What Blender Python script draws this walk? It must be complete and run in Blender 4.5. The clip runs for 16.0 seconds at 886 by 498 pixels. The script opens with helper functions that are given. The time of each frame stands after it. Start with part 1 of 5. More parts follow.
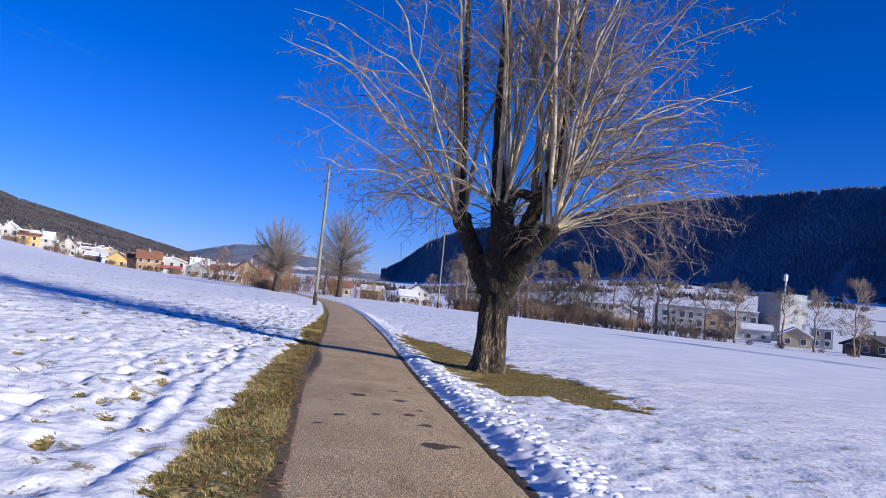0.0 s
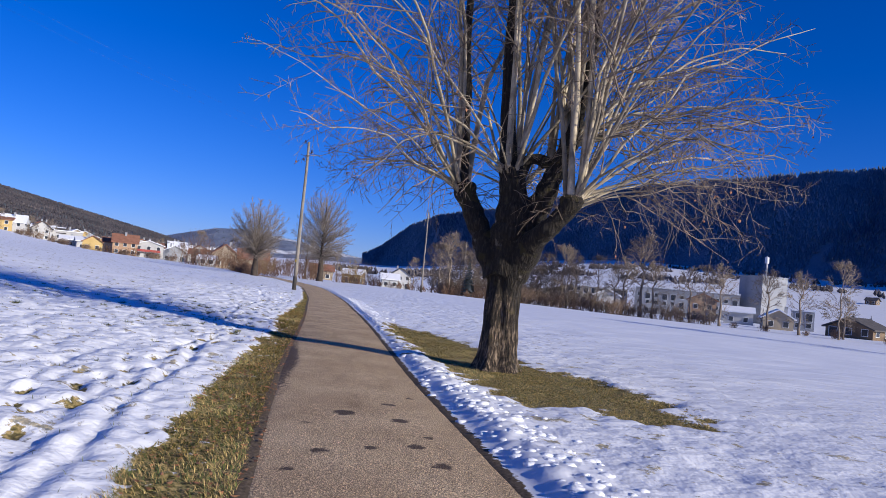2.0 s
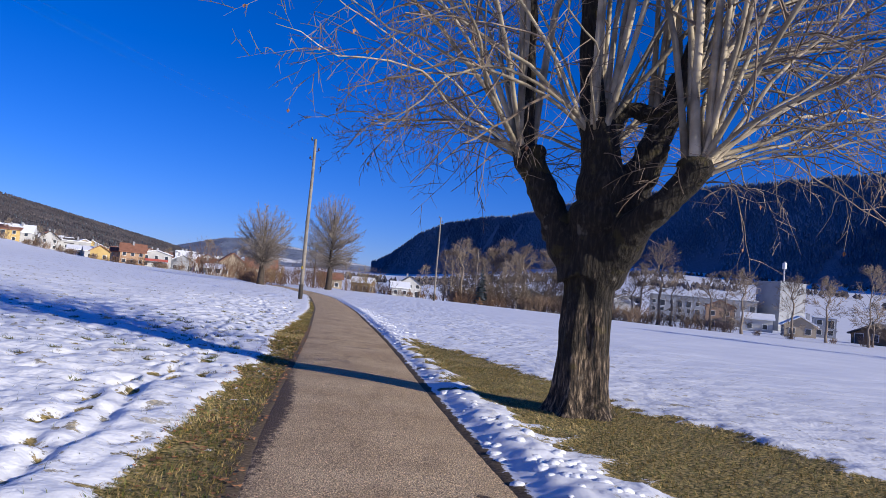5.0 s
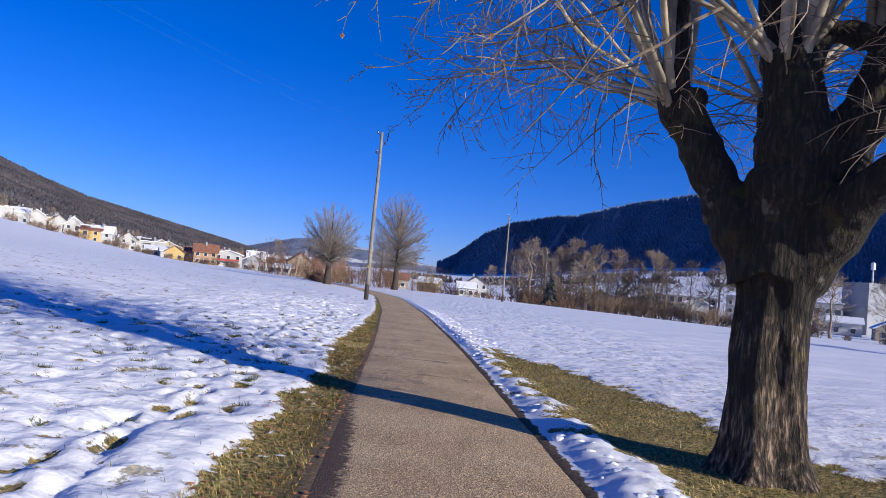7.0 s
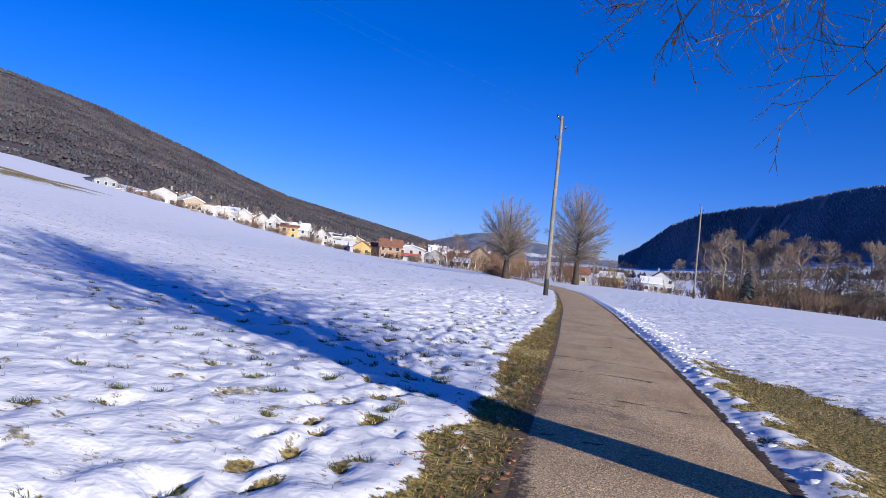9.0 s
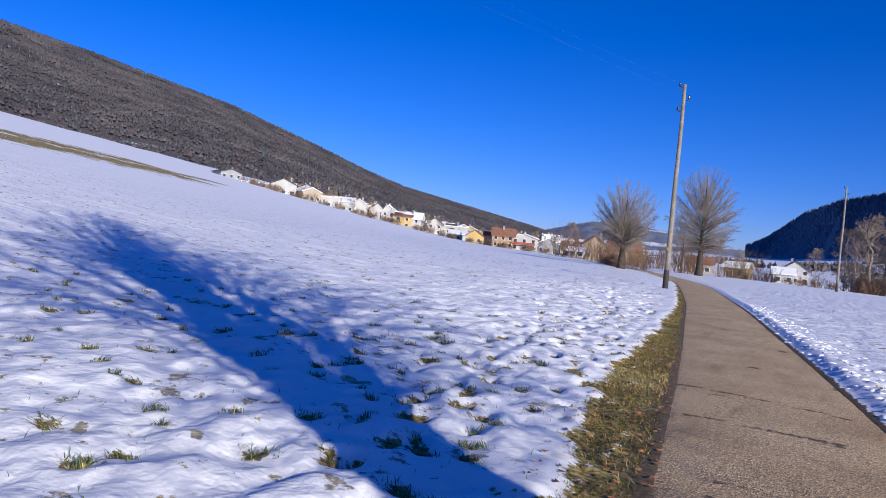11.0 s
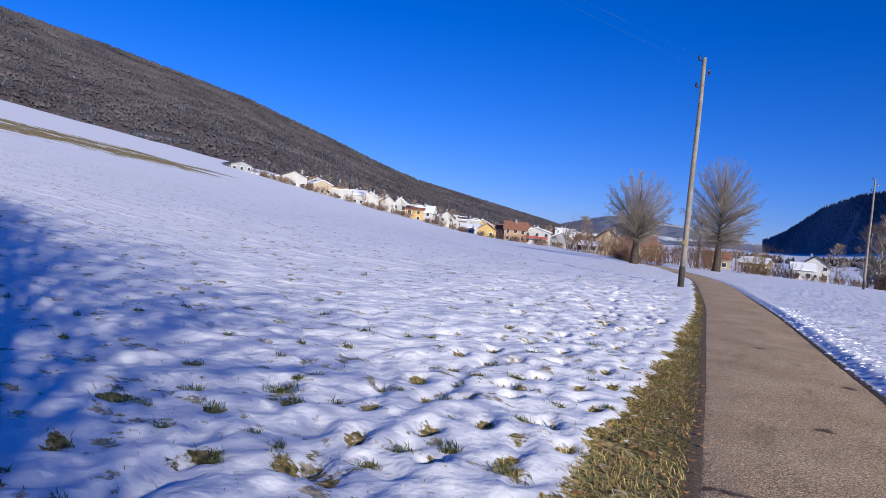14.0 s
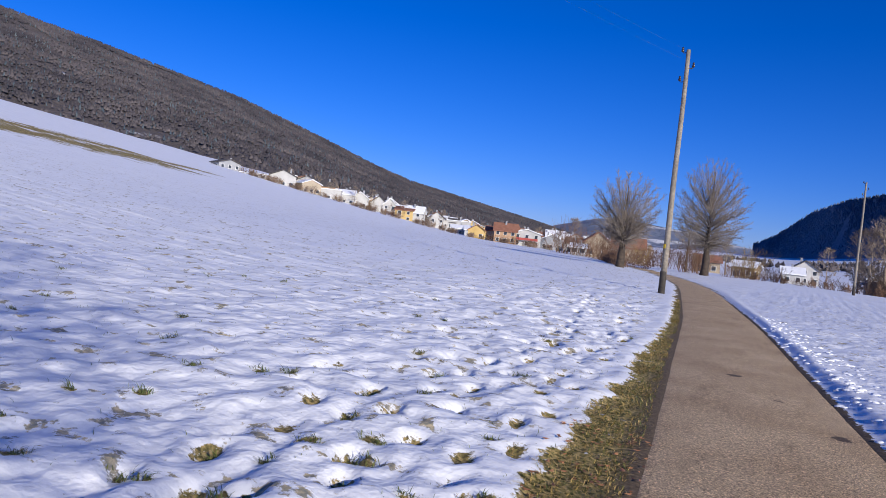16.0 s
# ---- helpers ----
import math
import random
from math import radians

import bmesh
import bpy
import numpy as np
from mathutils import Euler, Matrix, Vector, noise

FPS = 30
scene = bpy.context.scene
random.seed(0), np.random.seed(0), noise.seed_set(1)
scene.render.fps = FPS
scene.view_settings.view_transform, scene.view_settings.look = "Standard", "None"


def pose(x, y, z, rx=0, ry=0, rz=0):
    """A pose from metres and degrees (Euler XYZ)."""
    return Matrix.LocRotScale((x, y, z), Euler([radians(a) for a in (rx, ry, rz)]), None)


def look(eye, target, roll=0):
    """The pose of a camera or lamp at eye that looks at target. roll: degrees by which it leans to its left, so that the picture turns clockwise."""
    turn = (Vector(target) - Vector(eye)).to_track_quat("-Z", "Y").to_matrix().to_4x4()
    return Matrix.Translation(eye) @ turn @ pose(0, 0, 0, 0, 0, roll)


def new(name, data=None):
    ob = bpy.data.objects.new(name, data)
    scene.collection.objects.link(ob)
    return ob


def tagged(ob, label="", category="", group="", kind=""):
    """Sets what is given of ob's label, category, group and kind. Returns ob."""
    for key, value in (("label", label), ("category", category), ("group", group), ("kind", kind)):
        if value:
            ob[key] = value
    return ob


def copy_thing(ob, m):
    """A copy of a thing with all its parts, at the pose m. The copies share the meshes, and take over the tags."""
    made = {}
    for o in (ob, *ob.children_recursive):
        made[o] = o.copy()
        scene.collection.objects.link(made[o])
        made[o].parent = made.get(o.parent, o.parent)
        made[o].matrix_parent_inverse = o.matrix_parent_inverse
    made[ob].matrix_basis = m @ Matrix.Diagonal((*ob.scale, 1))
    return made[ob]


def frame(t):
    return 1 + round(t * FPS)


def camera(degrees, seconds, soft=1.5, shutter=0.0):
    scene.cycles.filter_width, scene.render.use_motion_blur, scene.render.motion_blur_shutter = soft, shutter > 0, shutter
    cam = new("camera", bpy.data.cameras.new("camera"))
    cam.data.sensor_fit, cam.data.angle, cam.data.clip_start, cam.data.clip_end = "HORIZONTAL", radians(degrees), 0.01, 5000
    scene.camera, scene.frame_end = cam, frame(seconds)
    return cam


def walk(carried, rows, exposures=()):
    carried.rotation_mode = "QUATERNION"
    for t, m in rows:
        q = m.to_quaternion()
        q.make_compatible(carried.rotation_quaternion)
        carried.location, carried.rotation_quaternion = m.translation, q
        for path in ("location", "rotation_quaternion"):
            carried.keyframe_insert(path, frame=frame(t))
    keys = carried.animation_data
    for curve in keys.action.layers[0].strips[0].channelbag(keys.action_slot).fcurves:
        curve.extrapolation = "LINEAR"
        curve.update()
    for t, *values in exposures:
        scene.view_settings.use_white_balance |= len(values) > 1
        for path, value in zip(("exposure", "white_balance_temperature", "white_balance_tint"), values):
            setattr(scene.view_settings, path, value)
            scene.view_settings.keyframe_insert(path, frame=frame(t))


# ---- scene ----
cam = camera(63.0, 16.0, 0.72)
PATH = [
    (0, (0.561, -1.285, 1.458), (0.595, 0.71, 1.593), 5.6),
    (0.5, (0.542, -0.705, 1.449), (0.608, 1.29, 1.567), 5.5),
    (1, (0.444, -0.048, 1.457), (0.536, 1.947, 1.559), 5.4),
    (1.5, (0.402, 0.568, 1.43), (0.5, 2.563, 1.529), 5.3),
    (2, (0.282, 1.198, 1.455), (0.372, 3.194, 1.55), 5.4),
    (2.5, (0.214, 1.74, 1.444), (0.303, 3.736, 1.538), 5.3),
    (3, (0.092, 2.391, 1.452), (0.176, 4.387, 1.548), 5.2),
    (3.5, (0.04, 3.036, 1.414), (0.122, 5.032, 1.513), 5.0),
    (6, (-0.345, 6.547, 1.375), (-0.327, 8.543, 1.494), 5.3),
    (6.5, (-0.457, 7.155, 1.381), (-0.489, 9.151, 1.492), 5.3),
    (7, (-0.498, 7.838, 1.376), (-0.614, 9.832, 1.475), 5.3),
    (7.5, (-0.598, 8.434, 1.365), (-0.828, 10.419, 1.449), 5.2),
    (8, (-0.679, 9.116, 1.378), (-1.074, 11.075, 1.446), 5.3),
    (8.5, (-0.807, 9.728, 1.384), (-1.306, 11.664, 1.438), 5.4),
    (9, (-0.918, 10.373, 1.364), (-1.514, 12.281, 1.401), 5.5),
    (11.5, (-1.561, 14.67, 1.385), (-2.469, 16.452, 1.355), 5.6),
    (12, (-1.645, 15.356, 1.38), (-2.557, 17.136, 1.348), 5.7),
    (12.5, (-1.729, 15.951, 1.386), (-2.642, 17.73, 1.354), 5.7),
    (13, (-1.85, 16.617, 1.394), (-2.764, 18.396, 1.362), 5.7),
    (13.5, (-1.945, 17.19, 1.406), (-2.86, 18.968, 1.372), 5.6),
    (14, (-2.092, 17.786, 1.408), (-3.011, 19.562, 1.364), 5.7),
    (14.5, (-2.097, 18.319, 1.419), (-3.023, 20.091, 1.369), 5.6),
    (15, (-2.081, 18.869, 1.458), (-3.016, 20.636, 1.399), 5.8),
    (15.5, (-2.032, 19.481, 1.486), (-2.97, 21.246, 1.43), 5.9),
    (16, (-2.061, 20.125, 1.525), (-2.961, 21.911, 1.486), 6.2),
]
walk(cam, [(t, look(eye, target, roll)) for t, eye, target, roll in PATH],
     [(0.0, 0.26), (1.0, 0.2), (2.0, 0.07), (3.0, 0.03), (6.0, 0.14), (7.5, 0.2), (9.0, 0.24), (11.5, 0.12), (14.0, 0.08), (16.0, 0.03)])

# ---- world, sun, exposure ----
SUN_AZ = radians(122.5)      # clockwise from +y: the sun stands to the right and a little behind
SUN_EL = radians(19.0)
world = bpy.data.worlds.new("world")
scene.world = world
world.use_nodes = True
wn, wl = world.node_tree.nodes, world.node_tree.links
sky = wn.new("ShaderNodeTexSky")
sky.sky_type = "NISHITA"
sky.sun_disc = False
sky.sun_elevation = SUN_EL
sky.sun_rotation = SUN_AZ
sky.altitude = 700
sky.air_density = 1.0
sky.dust_density = 0.15
sky.ozone_density = 5.0
tint = wn.new("ShaderNodeMix")
tint.data_type, tint.blend_type = "RGBA", "MULTIPLY"
tint.inputs[0].default_value = 1.0
tint.inputs[7].default_value = (0.74, 0.80, 1.42, 1)
deep = wn.new("ShaderNodeHueSaturation")
deep.inputs["Saturation"].default_value = 1.14
wl.new(sky.outputs[0], tint.inputs[6])
wl.new(tint.outputs[2], deep.inputs["Color"])
wl.new(deep.outputs[0], wn["Background"].inputs["Color"])
wn["Background"].inputs["Strength"].default_value = 0.088
sun_data = bpy.data.lights.new("sun", "SUN")
sun_data.energy = 5.0
sun_data.angle = radians(0.55)
sun_data.color = (1.0, 0.93, 0.82)
sun = new("sun", sun_data)
to_sun = Vector((math.sin(SUN_AZ) * math.cos(SUN_EL), math.cos(SUN_AZ) * math.cos(SUN_EL), math.sin(SUN_EL)))
sun.matrix_world = look(tuple(to_sun * 60), (0, 0, 0))
scene.view_settings.exposure = 0.15


# ---- materials ----
def mat(name, rough=0.8, metal=0.0):
    m = bpy.data.materials.new(name)
    m.use_nodes = True
    m.node_tree.nodes["Principled BSDF"].inputs["Roughness"].default_value = rough
    m.node_tree.nodes["Principled BSDF"].inputs["Metallic"].default_value = metal
    return m, m.node_tree.nodes, m.node_tree.links, m.node_tree.nodes["Principled BSDF"]


def coords(n):
    return n.new("ShaderNodeTexCoord").outputs["Object"]


def noise_node(n, l, scale, detail=4.0, vec=None, rough=0.55):
    t = n.new("ShaderNodeTexNoise")
    t.inputs["Scale"].default_value = scale
    t.inputs["Detail"].default_value = detail
    t.inputs["Roughness"].default_value = rough
    l.new(vec if vec is not None else coords(n), t.inputs["Vector"])
    return t.outputs["Fac"]


def ramp(n, l, fac, stops):
    r = n.new("ShaderNodeValToRGB")
    e = r.color_ramp.elements
    while len(e) < len(stops):
        e.new(0.5)
    for el, (p, c) in zip(e, stops):
        el.position = p
        el.color = (*c, 1) if len(c) == 3 else c
    l.new(fac, r.inputs["Fac"])
    return r.outputs["Color"]


def mix(n, l, fac, a, b, kind="MIX"):
    m = n.new("ShaderNodeMix")
    m.data_type = "RGBA"
    m.blend_type = kind
    for sock, v in ((m.inputs[0], fac), (m.inputs[6], a), (m.inputs[7], b)):
        if isinstance(v, (int, float)):
            sock.default_value = v
        elif isinstance(v, tuple):
            sock.default_value = (*v, 1)
        else:
            l.new(v, sock)
    return m.outputs[2]


def calc(n, l, op, a, b, clamp=False):
    m = n.new("ShaderNodeMath")
    m.operation = op
    m.use_clamp = clamp
    for sock, v in zip(m.inputs, (a, b)):
        if isinstance(v, (int, float)):
            sock.default_value = v
        else:
            l.new(v, sock)
    return m.outputs[0]


def bump(n, l, height, strength, distance, bsdf, base=None):
    b = n.new("ShaderNodeBump")
    b.inputs["Strength"].default_value = strength
    b.inputs["Distance"].default_value = distance
    l.new(height, b.inputs["Height"])
    if base is not None:
        l.new(base, b.inputs["Normal"])
    l.new(b.outputs[0], bsdf.inputs["Normal"])
    return b.outputs[0]


def mottled(name, dark, light, scale, rough=0.8, bump_scale=None, bump_d=0.01, per_object=0.0, per_island=0.0, fine=None):
    m, n, l, p = mat(name, rough)
    col = ramp(n, l, noise_node(n, l, scale, 5), [(0.3, dark), (0.7, light)])
    if fine:
        f = ramp(n, l, noise_node(n, l, fine, 3), [(0.3, (0.6, 0.6, 0.6)), (0.7, (1.25, 1.25, 1.25))])
        col = mix(n, l, 1.0, col, f, "MULTIPLY")
    rand = None
    if per_object:
        rand, amount = n.new("ShaderNodeObjectInfo").outputs["Random"], per_object
    if per_island:
        rand, amount = n.new("ShaderNodeNewGeometry").outputs["Random Per Island"], per_island
    if rand is not None:
        g = ramp(n, l, rand, [(0.0, (1 - amount,) * 3), (1.0, (1 + amount,) * 3)])
        col = mix(n, l, 1.0, col, g, "MULTIPLY")
    l.new(col, p.inputs["Base Color"])
    if bump_scale:
        bump(n, l, noise_node(n, l, bump_scale, 5), 0.6, bump_d, p)
    return m


def ground_material():
    m, n, l, p = mat("snowy_ground", 0.55)
    a = n.new("ShaderNodeAttribute")
    a.attribute_name = "cover"
    sep = n.new("ShaderNodeSeparateColor")
    l.new(a.outputs["Color"], sep.inputs[0])
    o = coords(n)
    fine = noise_node(n, l, 16, 5, o, 0.65)
    mid = noise_node(n, l, 3.0, 4, o)
    edge = calc(n, l, "ADD", calc(n, l, "MULTIPLY", calc(n, l, "SUBTRACT", fine, 0.5), 1.5), calc(n, l, "MULTIPLY", calc(n, l, "SUBTRACT", mid, 0.5), 0.9))
    grass_mask = calc(n, l, "MULTIPLY", calc(n, l, "SUBTRACT", calc(n, l, "ADD", sep.outputs[0], edge), 0.48), 7.0, True)
    snow = ramp(n, l, noise_node(n, l, 0.5, 3, o), [(0.3, (0.76, 0.775, 0.81)), (0.7, (0.85, 0.86, 0.885))])
    green = ramp(n, l, noise_node(n, l, 22, 4, o), [(0.36, (0.045, 0.042, 0.014)), (0.48, (0.20, 0.165, 0.055)), (0.62, (0.46, 0.34, 0.14))])
    soil = ramp(n, l, noise_node(n, l, 30, 4, o), [(0.3, (0.05, 0.036, 0.024)), (0.7, (0.17, 0.125, 0.08))])
    bare = mix(n, l, sep.outputs[1], green, soil)
    speck = ramp(n, l, noise_node(n, l, 3.4, 6, o, 0.7), [(0.585, (0, 0, 0)), (0.62, (1, 1, 1))])
    grass_mask = calc(n, l, "MAXIMUM", grass_mask, calc(n, l, "MULTIPLY", speck, sep.outputs[2]))
    for cx, cy, x0, x1, wide in ((-106, 92, -40, 30, 20.0), (-126, 108, -30, 22, 14.0), (-122, 128, -14, 18, 8.0)):
        off = n.new("ShaderNodeVectorMath")
        off.operation = "SUBTRACT"
        off.inputs[1].default_value = (cx, cy, 0)
        l.new(o, off.inputs[0])
        rot = n.new("ShaderNodeVectorRotate")
        rot.rotation_type = "Z_AXIS"
        rot.inputs["Angle"].default_value = -1.85
        l.new(off.outputs[0], rot.inputs["Vector"])
        xyz = n.new("ShaderNodeSeparateXYZ")
        l.new(rot.outputs[0], xyz.inputs[0])
        ragged = calc(n, l, "MULTIPLY", noise_node(n, l, 0.28, 6, o, 0.7), 2.6)
        across = calc(n, l, "SUBTRACT", ragged, calc(n, l, "DIVIDE", calc(n, l, "ABSOLUTE", xyz.outputs[1], 0), wide))
        ends = calc(n, l, "MULTIPLY", calc(n, l, "GREATER_THAN", xyz.outputs[0], x0), calc(n, l, "LESS_THAN", xyz.outputs[0], x1))
        band = calc(n, l, "MULTIPLY", calc(n, l, "MULTIPLY", calc(n, l, "SUBTRACT", across, 0.75), 4.0, True), ends)
        grass_mask = calc(n, l, "MAXIMUM", grass_mask, band)
    col = mix(n, l, grass_mask, snow, bare)
    # valley floor far off: meadow stripes under thin snow
    l.new(col, p.inputs["Base Color"])
    rgh = n.new("ShaderNodeMapRange")
    rgh.inputs[3].default_value, rgh.inputs[4].default_value = 0.5, 0.95
    l.new(grass_mask, rgh.inputs[0])
    l.new(rgh.outputs[0], p.inputs["Roughness"])
    p.inputs["Specular IOR Level"].default_value = 0.25
    # trodden and thawed beside the path, smooth out in the open field
    lumpy = calc(n, l, "ADD", calc(n, l, "MULTIPLY", sep.outputs[2], 1.0), 0.2)
    b1 = bump(n, l, calc(n, l, "MULTIPLY", noise_node(n, l, 7.0, 2, o, 0.5), lumpy), 0.5, 0.05, p)
    bump(n, l, calc(n, l, "MULTIPLY", noise_node(n, l, 24, 3, o, 0.55), lumpy), 0.4, 0.018, p, b1)
    return m


def asphalt_material():
    m, n, l, p = mat("worn_asphalt", 0.85)
    o = coords(n)
    base = ramp(n, l, noise_node(n, l, 0.9, 5, o), [(0.3, (0.40, 0.285, 0.165)), (0.7, (0.53, 0.40, 0.245))])
    grit = ramp(n, l, noise_node(n, l, 62, 3, o, 0.7), [(0.34, (0.38, 0.36, 0.34)), (0.5, (1, 1, 1)), (0.66, (1.75, 1.7, 1.6))])
    col = mix(n, l, 1.0, base, grit, "MULTIPLY")
    # damp stains lengthwise
    mp = n.new("ShaderNodeMapping")
    mp.inputs["Scale"].default_value = (2.2, 0.55, 1)
    l.new(o, mp.inputs["Vector"])
    st = ramp(n, l, noise_node(n, l, 1.3, 5, mp.outputs[0]), [(0.56, (1, 1, 1)), (0.74, (0.72, 0.70, 0.68))])
    col = mix(n, l, 1.0, col, st, "MULTIPLY")
    a = n.new("ShaderNodeAttribute")
    a.attribute_name = "dirt_and_streaks"
    dm = calc(n, l, "MULTIPLY", calc(n, l, "SUBTRACT", calc(n, l, "ADD", a.outputs["Fac"], noise_node(n, l, 14, 5, o, 0.65)), 0.95), 5.0, True)
    col = mix(n, l, dm, col, (0.095, 0.066, 0.045))
    vor = n.new("ShaderNodeTexVoronoi")
    vor.inputs["Scale"].default_value = 78
    l.new(o, vor.inputs["Vector"])
    cell = n.new("ShaderNodeSeparateColor")
    l.new(vor.outputs["Color"], cell.inputs[0])
    chips = ramp(n, l, cell.outputs[0], [(0.0, (0.55, 0.53, 0.5)), (0.6, (1.0, 1.0, 1.0)), (1.0, (1.7, 1.65, 1.55))])
    col = mix(n, l, 0.5, col, chips, "MULTIPLY")
    l.new(col, p.inputs["Base Color"])
    p.inputs["Specular IOR Level"].default_value = 0.3
    bump(n, l, vor.outputs["Distance"], 0.8, 0.006, p)
    return m


def bark_material():
    m, n, l, p = mat("linden_bark", 0.9)
    o = coords(n)
    mp = n.new("ShaderNodeMapping")
    mp.inputs["Scale"].default_value = (11, 11, 2.0)
    l.new(o, mp.inputs["Vector"])
    ridges = noise_node(n, l, 2.4, 6, mp.outputs[0], 0.6)
    col = ramp(n, l, ridges, [(0.40, (0.009, 0.007, 0.005)), (0.52, (0.075, 0.052, 0.035)), (0.66, (0.36, 0.27, 0.185))])
    # damp moss and algae, thickest on the limbs
    sep = n.new("ShaderNodeSeparateXYZ")
    l.new(o, sep.inputs[0])
    high = n.new("ShaderNodeMapRange")
    high.inputs[1].default_value, high.inputs[2].default_value = 0.1, 2.0
    high.inputs[3].default_value, high.inputs[4].default_value = -0.08, 0.24
    l.new(sep.outputs[2], high.inputs[0])
    moss = ramp(n, l, calc(n, l, "ADD", noise_node(n, l, 2.3, 5, o), high.outputs[0]), [(0.49, (0, 0, 0)), (0.60, (1, 1, 1))])
    col = mix(n, l, calc(n, l, "MULTIPLY", moss, 0.88), col, (0.011, 0.008, 0.004))
    green = ramp(n, l, noise_node(n, l, 3.1, 5, o), [(0.60, (0, 0, 0)), (0.66, (1, 1, 1))])
    col = mix(n, l, calc(n, l, "MULTIPLY", green, 0.5), col, (0.07, 0.055, 0.012))
    pale = ramp(n, l, noise_node(n, l, 4.2, 5, o), [(0.64, (0, 0, 0)), (0.70, (1, 1, 1))])
    col = mix(n, l, calc(n, l, "MULTIPLY", pale, 0.45), col, (0.25, 0.22, 0.18))
    l.new(col, p.inputs["Base Color"])
    bump(n, l, ridges, 1.0, 0.09, p)
    return m


def forest_material(name, c0, c1, c2, scale):
    m, n, l, p = mat(name, 0.95)
    o = coords(n)
    r = n.new("ShaderNodeNewGeometry").outputs["Random Per Island"]
    col = ramp(n, l, r, [(0.0, c0), (0.55, c1), (1.0, c2)])
    big = ramp(n, l, noise_node(n, l, scale, 4, o), [(0.35, (0.55, 0.56, 0.6)), (0.65, (1.35, 1.3, 1.22))])
    l.new(mix(n, l, 1.0, col, big, "MULTIPLY"), p.inputs["Base Color"])
    p.inputs["Specular IOR Level"].default_value = 0.1
    return m


def slope_material(name, c0, c1, snow, scale):
    m, n, l, p = mat(name, 0.95)
    o = coords(n)
    col = ramp(n, l, noise_node(n, l, scale, 8, o, 0.7), [(0.3, c0), (0.7, c1)])
    mk = ramp(n, l, noise_node(n, l, scale * 0.25, 8, o, 0.7), [(snow, (0, 0, 0)), (snow + 0.05, (1, 1, 1))])
    l.new(mix(n, l, mk, col, (0.55, 0.56, 0.6)), p.inputs["Base Color"])
    bump(n, l, noise_node(n, l, scale * 2, 6, o, 0.7), 1.0, 6.0, p)
    return m


GROUND = ground_material()
ASPHALT = asphalt_material()
BARK = bark_material()
SHOOT = mottled("shoot_bark", (0.15, 0.122, 0.084), (0.50, 0.42, 0.295), 3.0, 0.75, 30, 0.004, per_island=0.35)
TWIG = mottled("twig_bark", (0.085, 0.062, 0.046), (0.30, 0.225, 0.16), 2.0, 0.8, per_island=0.3)
FAR_TWIG = mottled("pale_twigs", (0.135, 0.11, 0.09), (0.29, 0.245, 0.20), 0.4, 0.85, per_island=0.3)
DARK_TWIG = mottled("brown_twigs", (0.15, 0.117, 0.09), (0.32, 0.255, 0.195), 0.4, 0.85, per_island=0.3)
TRUNK = mottled("dark_trunk_bark", (0.03, 0.022, 0.016), (0.085, 0.062, 0.045), 3.0, 0.9, 14, 0.02)
RUSTY_TWIG = mottled("warm_brown_twigs", (0.13, 0.085, 0.058), (0.26, 0.18, 0.125), 0.4, 0.85, per_island=0.3)
RED_TWIG = mottled("russet_twigs", (0.10, 0.055, 0.032), (0.21, 0.12, 0.07), 0.4, 0.85, per_island=0.3)
GOLD_TWIG = mottled("golden_twigs", (0.20, 0.13, 0.04), (0.36, 0.25, 0.09), 0.4, 0.85, per_island=0.3)
LEAF = mottled("dry_leaf", (0.18, 0.07, 0.03), (0.42, 0.20, 0.09), 8.0, 0.7, per_island=0.3)
GREEN_BLADE = mottled("meadow_blades", (0.05, 0.075, 0.016), (0.17, 0.195, 0.045), 2.0, 0.6, per_island=0.5)
STRAW_BLADE = mottled("straw_blades", (0.29, 0.20, 0.062), (0.62, 0.45, 0.175), 2.4, 0.65, per_island=0.55)
SNOW = mottled("clean_snow", (0.80, 0.82, 0.86), (0.88, 0.89, 0.91), 2.0, 0.5, 25, 0.02)
ROOF_SNOW = mottled("roof_snow", (0.78, 0.80, 0.84), (0.87, 0.88, 0.9), 0.8, 0.55, 2, 0.05)
POLE_WOOD = mottled("grey_pole_wood", (0.17, 0.145, 0.115), (0.33, 0.29, 0.235), 1.4, 0.8, 12, 0.006, fine=14)
TAR = mottled("tarred_wood", (0.03, 0.025, 0.02), (0.07, 0.06, 0.05), 5, 0.8)
PORCELAIN = mottled("dark_insulator", (0.03, 0.02, 0.018), (0.06, 0.04, 0.03), 5, 0.2)
YELLOW = mottled("yellow_marker", (0.75, 0.50, 0.02), (0.85, 0.60, 0.04), 6, 0.5)
WIRE = mottled("wire", (0.10, 0.10, 0.10), (0.2, 0.2, 0.2), 3, 0.5)
GLASS = mottled("window_glass", (0.03, 0.035, 0.045), (0.06, 0.07, 0.085), 0.7, 0.12)
FRAME_PAINT = mottled("white_frame", (0.7, 0.7, 0.68), (0.8, 0.8, 0.78), 2, 0.5)
WHITE_WALL = mottled("white_render", (0.40, 0.395, 0.38), (0.52, 0.51, 0.49), 0.3, 0.9, 6, 0.02)
CREAM_WALL = mottled("cream_render", (0.34, 0.28, 0.20), (0.43, 0.36, 0.27), 0.3, 0.9, 6, 0.02)
YELLOW_WALL = mottled("yellow_render", (0.50, 0.34, 0.12), (0.60, 0.43, 0.18), 0.3, 0.9, 6, 0.02)
ORANGE_WALL = mottled("apricot_render", (0.40, 0.25, 0.15), (0.50, 0.33, 0.21), 0.3, 0.9, 6, 0.02)
